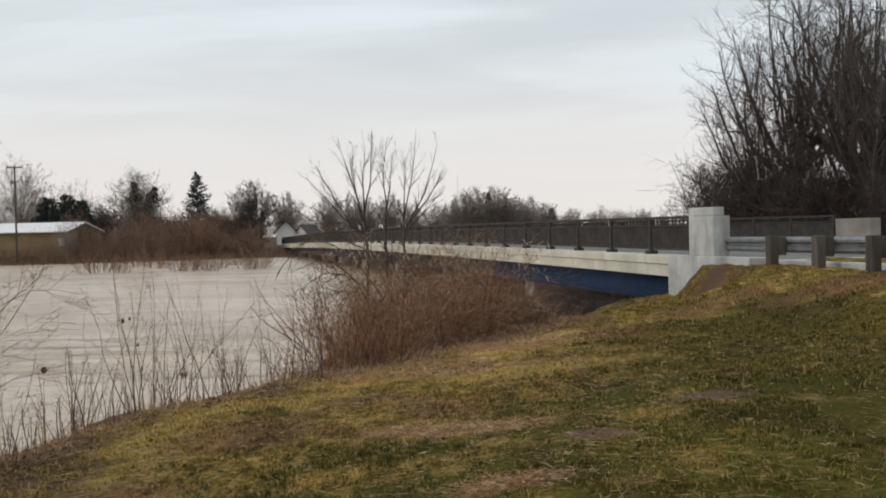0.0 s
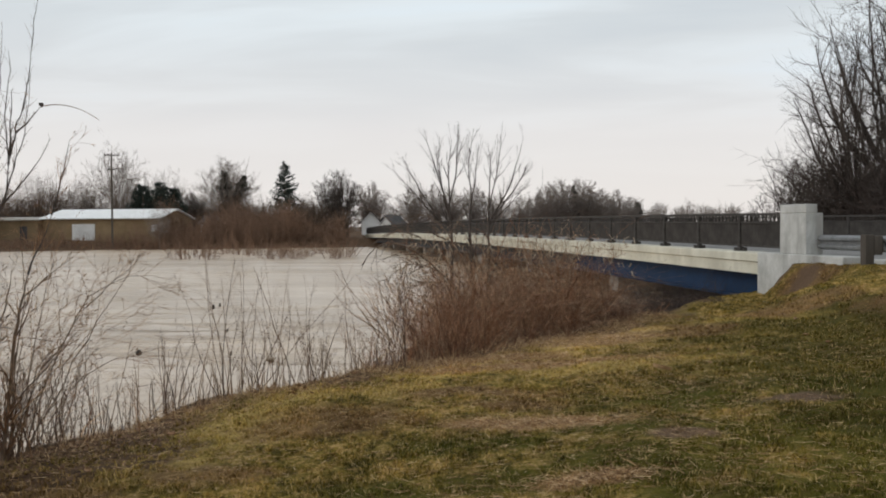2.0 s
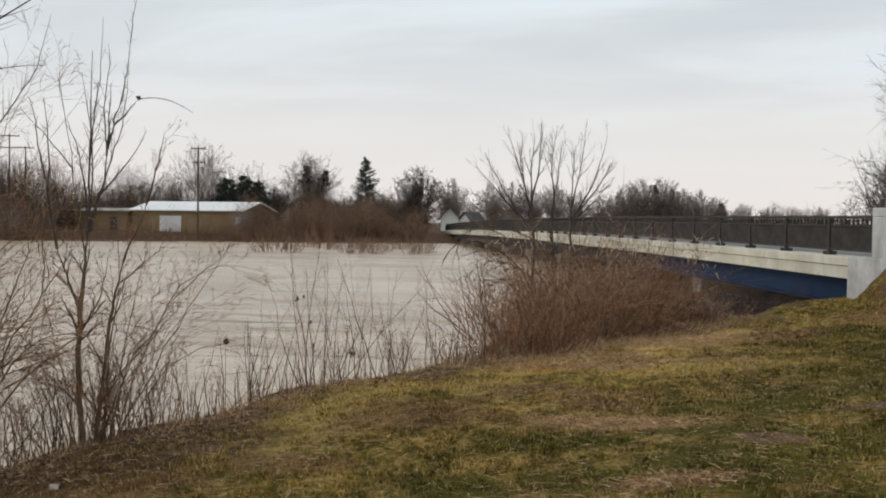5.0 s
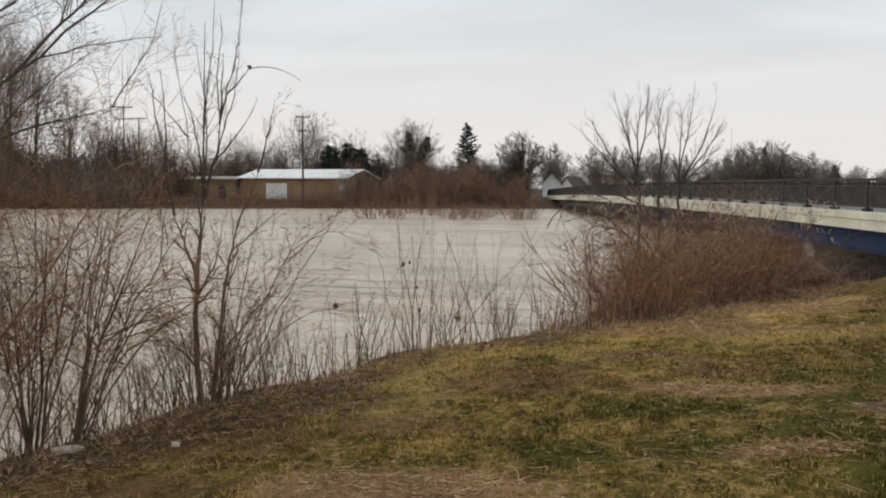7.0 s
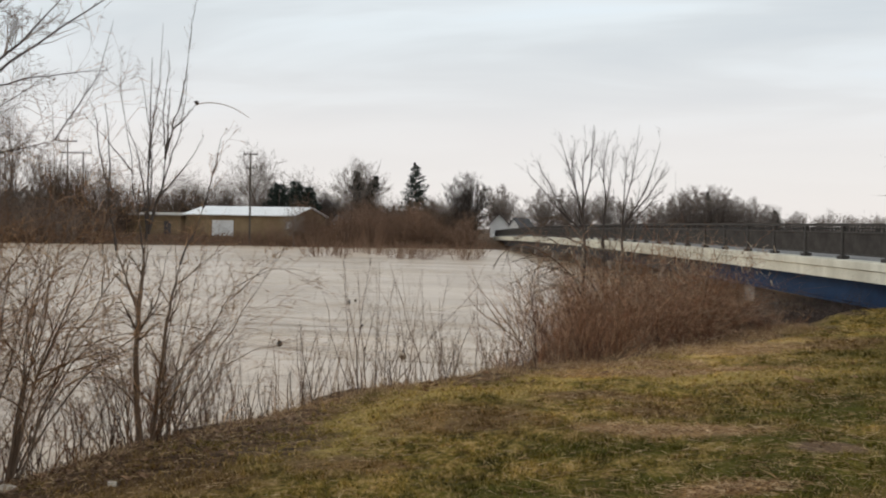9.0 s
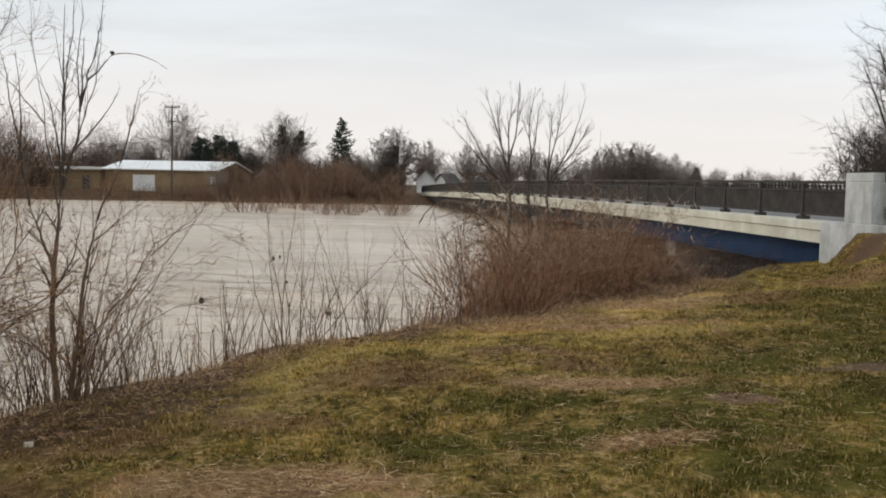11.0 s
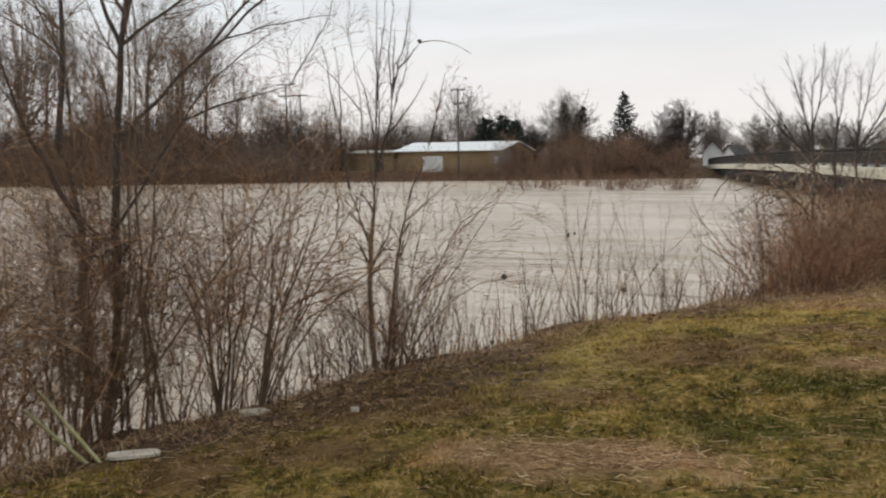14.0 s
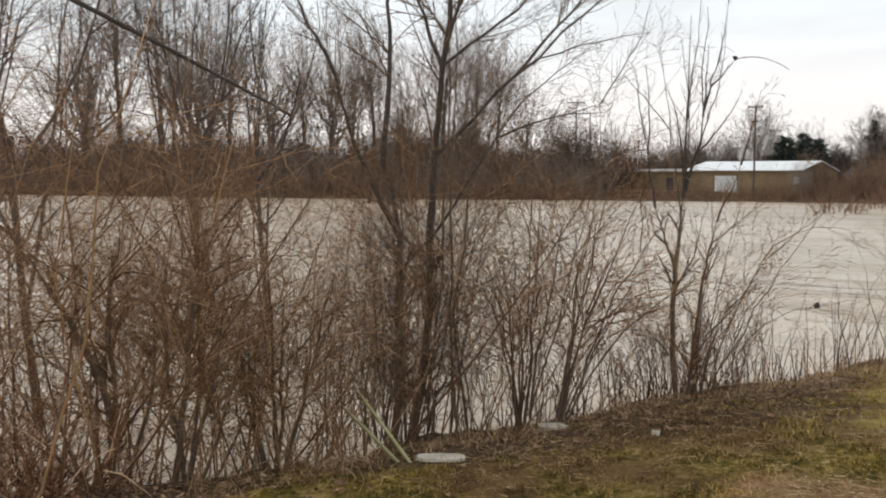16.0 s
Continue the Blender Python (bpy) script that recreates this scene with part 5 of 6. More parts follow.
T_ERECT = [(10, 0.25, 26, 0.36, 0.5, 5, 0.08, 0.06, 4), (5, 0.2, 28, 0.5, 0.75, 4, 0.09, 0.03, 3)]
sapling = fan_shrub("A", "slender multi-stemmed bare sapling on the river bank", m_trunk, T_OPEN, 41, "sapling", "sapling", deep=0.12, filler=12, fill_r=0.0055, fill_tall=1.05, fill_wide=0.42)
fan_shrub("A2", "bare sapling stems with drooping fine twigs on the river bank", m_twig, T_OPEN, 40, "sapling", "sapling", deep=0.12, filler=8, fill_r=0.005, fill_tall=0.95, fill_wide=0.42)
bm = bmesh.new()
bmesh.ops.create_icosphere(bm, subdivisions=2, radius=0.016, matrix=Matrix.Translation((0.38, 0, 2.87)))
for v in bm.verts:
    v.co += Vector(np.random.default_rng(v.index).normal(0, 0.005, 3))
part("seed_tuft", bm, m_seed, sapling, "small dark dry tuft near the tip")
u9 = np.linspace(0, 1, 10)[:, None]
tip = (1 - u9) ** 2 * np.array((0.38, 0, 2.86)) + 2 * u9 * (1 - u9) * np.array((0.60, 0.05, 2.93)) + u9 ** 2 * np.array((0.82, 0.1, 2.78))
part("arching_twig", tubes("arching_twig", [(tip[None], np.linspace(0.004, 0.002, 10)[None], 4)]), m_twig, sapling)
fan_shrub("B1", "bare shrub with arching brown stems at the bank's edge", m_twig, T_FULL, 42, filler=3, fill_tall=1.5)
fan_shrub("B2", "bare shrub leaning out over the lawn from the bank", m_twig, T_FULL, 43, filler=2, fill_tall=1.2)
fan_shrub("C", "clump of young bare trees with dark trunks on the bank", m_trunk, T_CLUMP, 44, "tree_clump", "tree", deep=0.25, sides=9, filler=12, fill_tall=1.9, fill_wide=0.5, fill_r=0.009, crowd=6)
fan_shrub("D1", "bare many-stemmed shrub at the water's edge", m_olive, T_FULL, 45, filler=8, fill_tall=1.7, fill_wide=0.3)
fan_shrub("D2", "crooked bare shrub with a kinked stem", m_olive, T_FULL, 46, filler=6, fill_tall=1.8, fill_wide=0.5)
fan_shrub("D3", "tangled olive-brown thicket with a leaning stem", m_olive, T_FULL, 47, filler=8, fill_tall=1.8, fill_wide=0.6)
fan_shrub("E", "upright bare shrub rising above the brush by the bridge", m_dark_bark, T_ERECT, 48, deep=0.3)

# the thicket goes on along the bank beside and below them
THICK = "thicket on the near bank"
th = brush(51, 3.5, 0.7, 8, at_ground(-6.6, 2.7, 0.03), "tangled thicket of olive-brown twigs on the bank", m_olive, THICK, twig=16, r=0.013, lean=0.5, sub=6, K=(7, 5, 4), wiggle=0.17, u0=0.40, angle=56, lift=0.0)
for x, y, k in ((-7.2, 1.8, 1.1),):
    again(th, x, y, rng.uniform(0, 360), k)
tw = brush(52, 2.8, 0.6, 7, at_ground(-6.15, 5.35, 0.03), "upright brown shoots among the young trees", m_twig, THICK, twig=8, r=0.010, lean=0.3, sub=4, K=(7, 5, 4), wiggle=0.12)
for x, y, k in ((-7.0, 5.6, 1.1),):
    again(tw, x, y, rng.uniform(0, 360), k)

tz = brush(53, 3.1, 0.6, 6, at_ground(-5.75, 5.0, 0.03), "fine tangle of brown twigs about the young trees", m_twig, THICK, twig=20, r=0.010, lean=0.45, sub=8, K=(8, 6, 4), wiggle=0.13, angle=58, u0=0.46, lift=-0.01, thin=0.6)
for x, y, k in ((-5.8, 5.8, 0.9), (-7.0, 2.8, 1.25), (-7.4, 4.6, 1.3), (-7.3, 5.5, 1.2), (-5.9, 6.3, 0.9), (-6.4, 6.2, 1.05), (-6.6, 2.3, 1.2), (-6.35, 2.75, 1.1), (-6.8, 3.6, 1.15), (-7.6, 3.6, 1.3), (-7.8, 5.0, 1.35), (-7.2, 6.4, 1.2), (-5.45, 5.75, 0.62), (-5.2, 6.15, 0.6), (-5.65, 5.05, 0.66), (-5.0, 6.6, 0.52), (-5.75, 4.5, 0.66), (-5.9, 5.4, 0.7), (-4.75, 6.9, 0.45), (-6.1, 7.4, 0.85)):
    again(tz, x, y, rng.uniform(0, 360), k)

tq = brush(54, 3.3, 0.7, 5, at_ground(-6.6, 3.6, 0.03), "high tangle of fine brown twigs over open stems", m_twig, THICK, twig=24, r=0.010, lean=0.45, sub=8, K=(8, 6, 4), wiggle=0.13, angle=60, u0=0.46, lift=-0.01, thin=0.6)
for x, y, k in ((-6.9, 4.2, 1.1), (-6.6, 3.0, 1.05), (-7.1, 4.9, 1.15)):
    again(tq, x, y, rng.uniform(0, 360), k)

# a low tangle fills the foot of the thicket
tl = brush(56, 1.35, 0.42, 16, at_ground(-6.42, 2.95, 0.03), "low russet tangle of twigs at the thicket's foot", m_red, THICK, twig=11, r=0.0085, lean=0.7, sub=5, K=(6, 4, 3), wiggle=0.3, angle=65, u0=0.06, lift=-0.05, mess=0.6)
for x, y, k in ((-6.55, 2.62, 1.0), (-6.7, 3.05, 1.15), (-6.85, 2.75, 1.2), (-6.75, 2.25, 1.0), (-7.0, 3.2, 1.3)):
    again(tl, x, y, rng.uniform(0, 360), k)

# young trees standing in the flooded margin beyond the thicket
young = crown_tree(62, 6.8, 3.4, 3.2, 0.050, pose(-10.1, 4.9, WATER - 0.2), "young bare tree standing in the flooded margin", (m_dark_bark, m_dark_bark, m_bark), 11, 9, 7, 0.0045, "shrubs on the near bank", low=0.45, lead=0.5, rise=0.6, twig=0.4)
for x, y, rz, k in ((-10.2, 7.0, 70, 0.95), (-13.5, 5.4, 160, 1.0), (-13.0, 10.4, 20, 1.0)):
    c_ = again(young, x, y, rz, k)
    c_.location.z = WATER - 0.2

# a long bough reaches in from a tree outside
bough = root("leaning_tree", pose(-6.9, -1.0, ground_z(-6.9, -1.0) - 0.05), "leaning bare tree whose long bough crosses the thicket", "tree", "shrubs on the near bank")
g = plant(61, [(0, 0, -0.1)], [(0.16, 0.1, 1)], [5.2], [0.08], [(6, 0.5, 45, 0.4, 0.5, 6, 0.1, 0.06, 4), (5, 0.2, 40, 0.5, 0.6, 4, 0.14, 0.03, 3), (4, 0.2, 40, 0.5, 0.7, 3, 0.16, 0, 3)], 9, 0.02, 0.02, 8)
part("trunk", tubes("trunk", g[:1]), m_bark, bough)
part("twiggery", tubes("twiggery", g[1:]), m_twig, bough, kind="stuff")
t9 = np.linspace(0, 1, 12)[:, None]
limb = (1 - t9) ** 2 * np.array((0.68, 0.42, 4.15)) + 2 * t9 * (1 - t9) * np.array((1.05, 2.7, 3.62)) + t9 ** 2 * np.array((1.55, 5.15, 2.50))
part("bough", tubes("bough", [(limb[None], np.linspace(0.026, 0.010, 12)[None], 6)]), m_dark_bark, bough)

# ---- brush by the bridge ----
BY = "russet brush by the bridge"
br = brush(71, 2.2, 0.85, 40, at_ground(-0.5, 15.7, 0.04), "dense russet brush on the bank beside the bridge", m_red, BY, twig=10, r=0.0075, lean=0.75, sub=4, K=(6, 4, 3), wiggle=0.42, angle=75, u0=0.04, lift=-0.07, mess=0.85)
for x, y, k in ((-1.0, 15.1, 0.75), (0.0, 16.2, 1.05), (0.5, 17.2, 0.9), (1.0, 17.6, 0.6), (-0.7, 16.8, 1.15), (0.1, 17.9, 1.1), (0.6, 19.0, 0.75), (-0.1, 15.2, 0.6), (-1.1, 16.0, 0.95), (-1.15, 14.5, 0.6), (-0.6, 14.7, 0.62), (0.3, 15.6, 0.62)):
    again(br, x, y, rng.uniform(0, 360), k)
# darker stems set inside the brush put the shade of its hollows into colour
bc = brush(74, 1.7, 0.9, 34, at_ground(0.2, 16.6, 0.04), "darker inner stems giving the shaded hollows of the brush beside the bridge", m_rust, BY, twig=9, r=0.008, lean=0.7, sub=4, K=(5, 3, 3), wiggle=0.4, angle=70, u0=0.05, lift=-0.05, mess=0.8)
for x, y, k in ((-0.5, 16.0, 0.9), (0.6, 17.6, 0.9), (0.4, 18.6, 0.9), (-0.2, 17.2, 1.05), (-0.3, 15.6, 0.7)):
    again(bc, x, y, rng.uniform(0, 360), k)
# dark brush added to give the black shade under the deck end
bd = brush(75, 1.15, 0.7, 40, at_ground(2.3, 20.2, 0.04), "dark low brush standing in for the deep shade under the bridge end", m_dark, BY, twig=10, r=0.009, lean=0.6, sub=5, K=(5, 3, 3), wiggle=0.36, angle=66, u0=0.05, lift=-0.03)
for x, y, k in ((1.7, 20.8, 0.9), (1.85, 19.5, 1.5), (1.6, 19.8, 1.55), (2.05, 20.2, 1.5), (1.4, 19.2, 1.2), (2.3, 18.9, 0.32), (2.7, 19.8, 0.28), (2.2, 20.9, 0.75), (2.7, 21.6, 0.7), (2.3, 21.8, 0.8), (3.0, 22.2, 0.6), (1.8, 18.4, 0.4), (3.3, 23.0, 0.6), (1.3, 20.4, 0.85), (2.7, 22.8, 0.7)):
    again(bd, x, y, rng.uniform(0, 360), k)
# more of it closes the view below the girders, so the gap reads shaded
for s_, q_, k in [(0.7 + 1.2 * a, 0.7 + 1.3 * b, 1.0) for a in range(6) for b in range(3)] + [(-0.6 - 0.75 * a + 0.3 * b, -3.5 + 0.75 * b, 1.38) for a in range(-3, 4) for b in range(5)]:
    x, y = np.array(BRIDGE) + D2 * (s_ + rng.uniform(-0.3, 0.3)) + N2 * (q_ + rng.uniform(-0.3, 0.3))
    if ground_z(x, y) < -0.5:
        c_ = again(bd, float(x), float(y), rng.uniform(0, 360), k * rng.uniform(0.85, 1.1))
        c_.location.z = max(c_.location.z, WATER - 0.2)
bt = brush(73, 2.3, 0.7, 22, at_ground(-0.9, 15.9, 0.04), "pale dry stems standing out of the russet brush", m_straw, BY, twig=9, r=0.006, lean=0.8, sub=3, K=(6, 4, 3), wiggle=0.38, angle=66, lift=-0.06, mess=0.4)
for x, y, k in ((0.2, 16.6, 1.0), (-1.3, 15.2, 0.7), (0.9, 17.8, 0.8), (-0.4, 15.3, 0.7), (-0.2, 16.0, 0.9), (0.5, 17.0, 0.95), (-0.8, 15.6, 0.8), (0.3, 17.6, 1.0)):
    again(bt, x, y, rng.uniform(0, 360), k)
bs = brush(72, 1.7, 0.5, 34, at_ground(-1.75, 16.0, 0.04), "arching bare shoots leaning out over the water", m_twig, BY, twig=7, r=0.009, lean=1.1, sub=3, K=(6, 4, 3))
again(bs, -1.2, 17.2, 130, 0.95)

# pale seed plumes in the brush
plumes = root("seed_plumes", at_ground(-0.3, 16.0), "pale dry seed plumes caught in the brush", "seed heads", kind="stuff")
n = 210
c = np.stack([rng.uniform(-1.5, 2.1, n), rng.normal(0, 0.5, n), rng.uniform(0.9, 1.55, n)], -1)
c[:, 1] += c[:, 0] * 0.7
p, r = grow(rng, c, np.stack([rng.normal(0, 0.5, n), rng.normal(0, 0.3, n), -np.ones(n)], -1), rng.uniform(0.05, 0.13, n), rng.uniform(0.006, 0.012, n), 3, 0.2, 0)
part("plumes", tubes("plumes", [(p, r, 4)]), m_plume, plumes, kind="stuff")

# dark boughs arch out of the brush and droop over the water
arch = root("arching_shrub", at_ground(-0.7, 16.6), "dark bare shrub arching out over the river from the brush", "shrub", BY)
t9 = np.linspace(0, 1, 12)[:, None]
bows = []
for x1, z1, x2, z2, dy, r0 in ((-1.55, 1.75, -2.15, 1.05, 0.3, 0.020), (-1.1, 1.85, -1.95, 1.35, -0.2, 0.016), (-1.0, 1.35, -1.75, 0.75, 0.1, 0.014), (-0.7, 2.0, -1.5, 1.75, 0.4, 0.014), (-0.8, 1.05, -1.5, 0.45, -0.1, 0.012)):
    bow = 2 * t9 * (1 - t9) * np.array((x1, 0, z1 * 1.25)) + t9 ** 2 * np.array((x2, dy, z2))
    bows.append(bow)
    part("bough", tubes("bough", [(bow[None], (r0 * np.linspace(1, 0.3, 12))[None], 6)]), m_bark, arch)
bows = np.array(bows)
s_, w_, l_, r_ = offshoots(rng, bows, np.full(bows.shape[:2], 0.009), 15, 0.3, 50, 0.30, 0.8, np.full(len(bows), 2.2))
p1, q1 = grow(rng, s_, w_, l_, r_, 6, 0.12, -0.08)
s_, w_, l_, r_ = offshoots(rng, p1, q1, 4, 0.2, 45, 0.5, 0.8, l_)
p2, q2 = grow(rng, s_, w_, l_, r_, 4, 0.16, -0.08)
part("twiggery", tubes("twiggery", [(p1, q1, 3), (p2, q2, 2)]), m_bark, arch, kind="stuff")


# ---- dry weeds along the bank's edge ----
def along_bank(k, off):
    """A point k metres along the bank from (-6.6, 1.2), off metres out towards the river."""
    line = LAWN_EDGE[2:18]
    seg = np.diff(line, axis=0)
    ln = np.hypot(seg[:, 0], seg[:, 1])
    c = np.r_[0, np.cumsum(ln)]
    i = int(np.clip(np.searchsorted(c, k, "right") - 1, 0, len(ln) - 1))
    return line[i] + seg[i] * (k - c[i]) / ln[i] + off * np.array((-seg[i, 1], seg[i, 0])) / ln[i]


def weeds(seed, k, wide, count, tall, mat, label, shoots=6, r=0.0046, lean=0.16, off=0.1, wig=0.085):
    rng = np.random.default_rng(seed)
    cx, cy = along_bank(k, off)
    foot = np.array([along_bank(k + rng.uniform(-wide, wide), off + rng.normal(0, 0.16)) for _ in range(count)])
    z = height(foot[:, 0], foot[:, 1])
    ob = root("weed_clump", pose(cx, cy, ground_z(cx, cy)), label, "weeds", "dry weeds along the bank")
    s = np.stack([foot[:, 0] - cx, foot[:, 1] - cy, z - ground_z(cx, cy) - 0.03], -1)
    w = np.stack([rng.normal(0, lean, count), rng.normal(0, lean, count), np.ones(count)], -1)
    g = plant(seed, s, w, tall * rng.uniform(0.3, 1.18, count) ** 1.5, r * rng.uniform(0.6, 1.5, count), [(shoots, 0.35, 34, 0.32, 0.6, 4, 0.14, 0.03, 3), (2, 0.3, 36, 0.5, 0.9, 3, 0.14, 0.0, 2)], 7, wig, 0.01, 4)
    part("stalk_mass", tubes("stalk_mass", g), mat, ob, kind="stuff")
    return ob


DRY, RUSTY = "thin dry weed stalks at the water's edge", "russet dry stalks crowded at the bank's edge"
for j, (k, wide, count, tall, mat, lab) in enumerate(((5.0, 0.5, 50, 0.9, m_weed, DRY), (6.2, 0.6, 85, 0.8, m_rust, DRY), (7.3, 0.5, 90, 0.75, m_rust, DRY), (8.3, 0.4, 42, 0.8, m_weed, DRY), (9.2, 0.3, 30, 0.8, m_weed, DRY),
                                                      (10.2, 0.3, 26, 1.4, m_weed, DRY), (10.9, 0.4, 26, 1.35, m_weed, DRY), (11.8, 0.5, 22, 1.15, m_weed, DRY), (12.6, 0.35, 26, 1.2, m_weed, DRY), (10.6, 1.0, 70, 0.5, m_straw, DRY), (12.2, 1.0, 60, 0.5, m_straw, DRY),
                                                      (13.2, 0.45, 50, 1.05, m_rust, RUSTY), (14.0, 0.5, 50, 0.85, m_red, RUSTY), (13.7, 0.6, 36, 0.9, m_rust, RUSTY), (15.0, 0.5, 50, 0.7, m_rust, RUSTY), (16.0, 0.6, 60, 0.5, m_rust, RUSTY), (17.4, 0.8, 60, 0.4, m_rust, RUSTY), (15.5, 1.3, 70, 0.35, m_straw, RUSTY),
                                                      (18.9, 0.8, 60, 0.3, m_red, RUSTY), (3.2, 0.8, 35, 0.6, m_olive, DRY), (1.2, 1.0, 40, 0.7, m_olive, DRY))):
    weeds(80 + j, k, wide, count, tall, mat, lab, lean=0.17 if lab == DRY else 0.55, wig=0.085 if lab == DRY else 0.2)
for j, (k, off) in enumerate(((13.3, 0.7), (14.0, 0.6), (12.6, 0.45), (13.6, 0.3))):
    weeds(120 + j, k, 0.4, 60, 0.75, m_red, RUSTY, lean=0.5, off=off, wig=0.2)


def seed_head(x, y, z, size, label, ragged=False, pale=False):
    """A dark seed head on its own thin stalk."""
    gz_ = ground_z(x, y)
    ob = root("seed_stalk", pose(x, y, gz_), label, "weeds", "seed stalks")
    rng = np.random.default_rng(int(abs(x) * 100))
    g = plant(int(abs(y) * 10), [(0, 0, -0.03)], [(0, 0, 1)], [z - gz_ + 0.03], [0.004], [], 6, 0.004, 0)
    part("stalk", tubes("stalk", g), m_twig, ob)
    bm = bmesh.new()
    bmesh.ops.create_icosphere(bm, subdivisions=2, radius=size, matrix=Matrix.Translation((0, 0, z - gz_)) @ Matrix.Diagonal((0.6, 0.6, 1.3, 1) if not ragged else (1, 1, 0.8, 1)))
    for v in bm.verts:
        v.co += Vector(rng.normal(0, size * (0.22 if ragged else 0.12), 3))
    part("head", bm, m_plume if pale else m_seed, ob)


seed_head(-3.84, 11.85, 0.69, 0.024, "dark club-shaped seed head on a thin stalk")
seed_head(-3.74, 11.80, 0.72, 0.019, "dark club-shaped seed head on a thin stalk")
seed_head(-3.62, 11.70, 0.42, 0.018, "small dark seed head on a thin stalk")
seed_head(-3.55, 11.6, 0.15, 0.020, "small dark seed head on a thin stalk")
seed_head(-3.48, 8.60, 0.54, 0.028, "ragged dry flower head on a thin stalk", True)
seed_head(-3.20, 12.1, 0.02, 0.05, "pale fuzzy dry flower head low on the bank", True, True)

# fallen branch along the edge
fb = root("fallen_branch", pose(-3.72, 9.3, ground_z(-3.55, 9.3) + 0.10, 0, 0, 72), "dead branch lying along the bank's edge", "branch")
g = plant(91, [(-1.4, 0, -0.06)], [(1, 0.04, 0.06)], [2.9], [0.017], [(11, 0.15, 36, 0.36, 0.6, 5, 0.12, 0.05, 4), (4, 0.2, 36, 0.5, 0.7, 4, 0.14, 0.0, 3)], 10, 0.09, -0.004, 6)
part("limb", tubes("limb", g[:1]), m_bark, fb)
part("twiggery", tubes("twiggery", g[1:]), m_twig, fb, kind="stuff")


# ---- stakes, stones, leaves ----
def stake(x0, y0, x1, y1, z1):
    z0 = ground_z(x0, y0) - 0.02
    a, b = Vector((x0, y0, z0)), Vector((x1, y1, z1))
    bm = boxed(-0.012, -0.008, 0, 0.012, 0.008, (b - a).length, bevel=0.003)
    ob = part("stake", bm, m_stake)
    ob.matrix_basis = Matrix.Translation(a) @ (b - a).to_track_quat("Z", "Y").to_matrix().to_4x4()
    tagged(ob, "weathered yellow-green wooden stake leaning by the tree clump", "stake", "stakes")


stake(-4.71, 4.65, -5.32, 4.725, 0.14)
stake(-4.79, 4.63, -5.45, 4.71, 0.01)


def stone(x, y, rz, L, W, H, seed, label, name="stone"):
    rng = np.random.default_rng(seed)
    bm = bmesh.new()
    bmesh.ops.create_cube(bm, size=1.0)
    bmesh.ops.subdivide_edges(bm, edges=bm.edges, cuts=3, use_grid_fill=True)
    for v in bm.verts:
        k = 1 - 0.16 * (abs(v.co.x) * 2) ** 4 * (abs(v.co.y) * 2) ** 2
        v.co = Vector((v.co.x * L * k, v.co.y * W * k, v.co.z * H)) + Vector(rng.normal(0, 0.06 * H, 3))
    ob = part(name, bm, m_stone)
    ob.matrix_basis = pose(x, y, ground_z(x, y) + H * (0.5 if name == "slab" else 0.25) + (0.012 if name == "slab" else 0.0), 3, 4, rz)
    tagged(ob, label, "stone", "stones by the bank")


stone(-4.60, 4.80, 58, 0.34, 0.12, 0.022, 1, "pale flat broken slab lying at the bank's edge", "slab")
stone(-4.60, 6.14, 60, 0.24, 0.12, 0.05, 2, "pale flat stone at the foot of a shrub")
stone(-3.72, 6.14, 20, 0.06, 0.04, 0.03, 3, "small pale stone in the grass")
stone(-5.30, 4.30, 20, 0.06, 0.05, 0.04, 4, "small pale stone in the grass")
stone(-5.42, 3.95, 70, 0.04, 0.03, 0.03, 5, "small pale stone in the grass")
stone(5.1, 20.6, 30, 0.20, 0.12, 0.06, 7, "pale stone by the wing wall")
stone(4.7, 20.2, 60, 0.14, 0.10, 0.06, 8, "pale stone by the wing wall")


def fallen_leaf(x, y, size, seed, label="curled dry brown leaf lying on the grass", mat=None, up=0.03):
    rng = np.random.default_rng(seed)
    bm = bmesh.new()
    rows = [[bm.verts.new((u * size, w * size * 0.62 * math.sin(math.pi * (0.08 + 0.84 * (u + 0.5))), 0.5 * size * (w * w + 0.5 * u * u) + rng.normal(0, 0.02 * size))) for w in (-0.6, -0.2, 0.2, 0.6)] for u in (-0.5, -0.25, 0, 0.25, 0.5)]
    for a, b in zip(rows[:-1], rows[1:]):
        for j in range(3):
            bm.faces.new((a[j], a[j + 1], b[j + 1], b[j]))
    ob = part("leaf", bm, mat or m_dead)
    ob.matrix_basis = pose(x, y, ground_z(x, y) + up, rng.uniform(-25, 25), rng.uniform(-25, 25), rng.uniform(0, 360))
    tagged(ob, label, "leaf", "fallen leaves")


fallen_leaf(1.40, 10.68, 0.20, 1, "large curled tan leaf lying on the lawn", m_tan_leaf, 0.075)
fallen_leaf(-4.44, 6.36, 0.12, 2, "reddish dry leaf on bare soil")
rng = np.random.default_rng(77)
for j in range(46):
    x, y = along_bank(rng.uniform(2.5, 13), rng.uniform(-1.3, -0.1))
    fallen_leaf(x, y, rng.uniform(0.05, 0.09), 100 + j)
for j in range(14):
    fallen_leaf(rng.uniform(-2, 5), rng.uniform(6, 16), rng.uniform(0.05, 0.08), 200 + j)

# ---- grass ----
rng = np.random.default_rng(99)


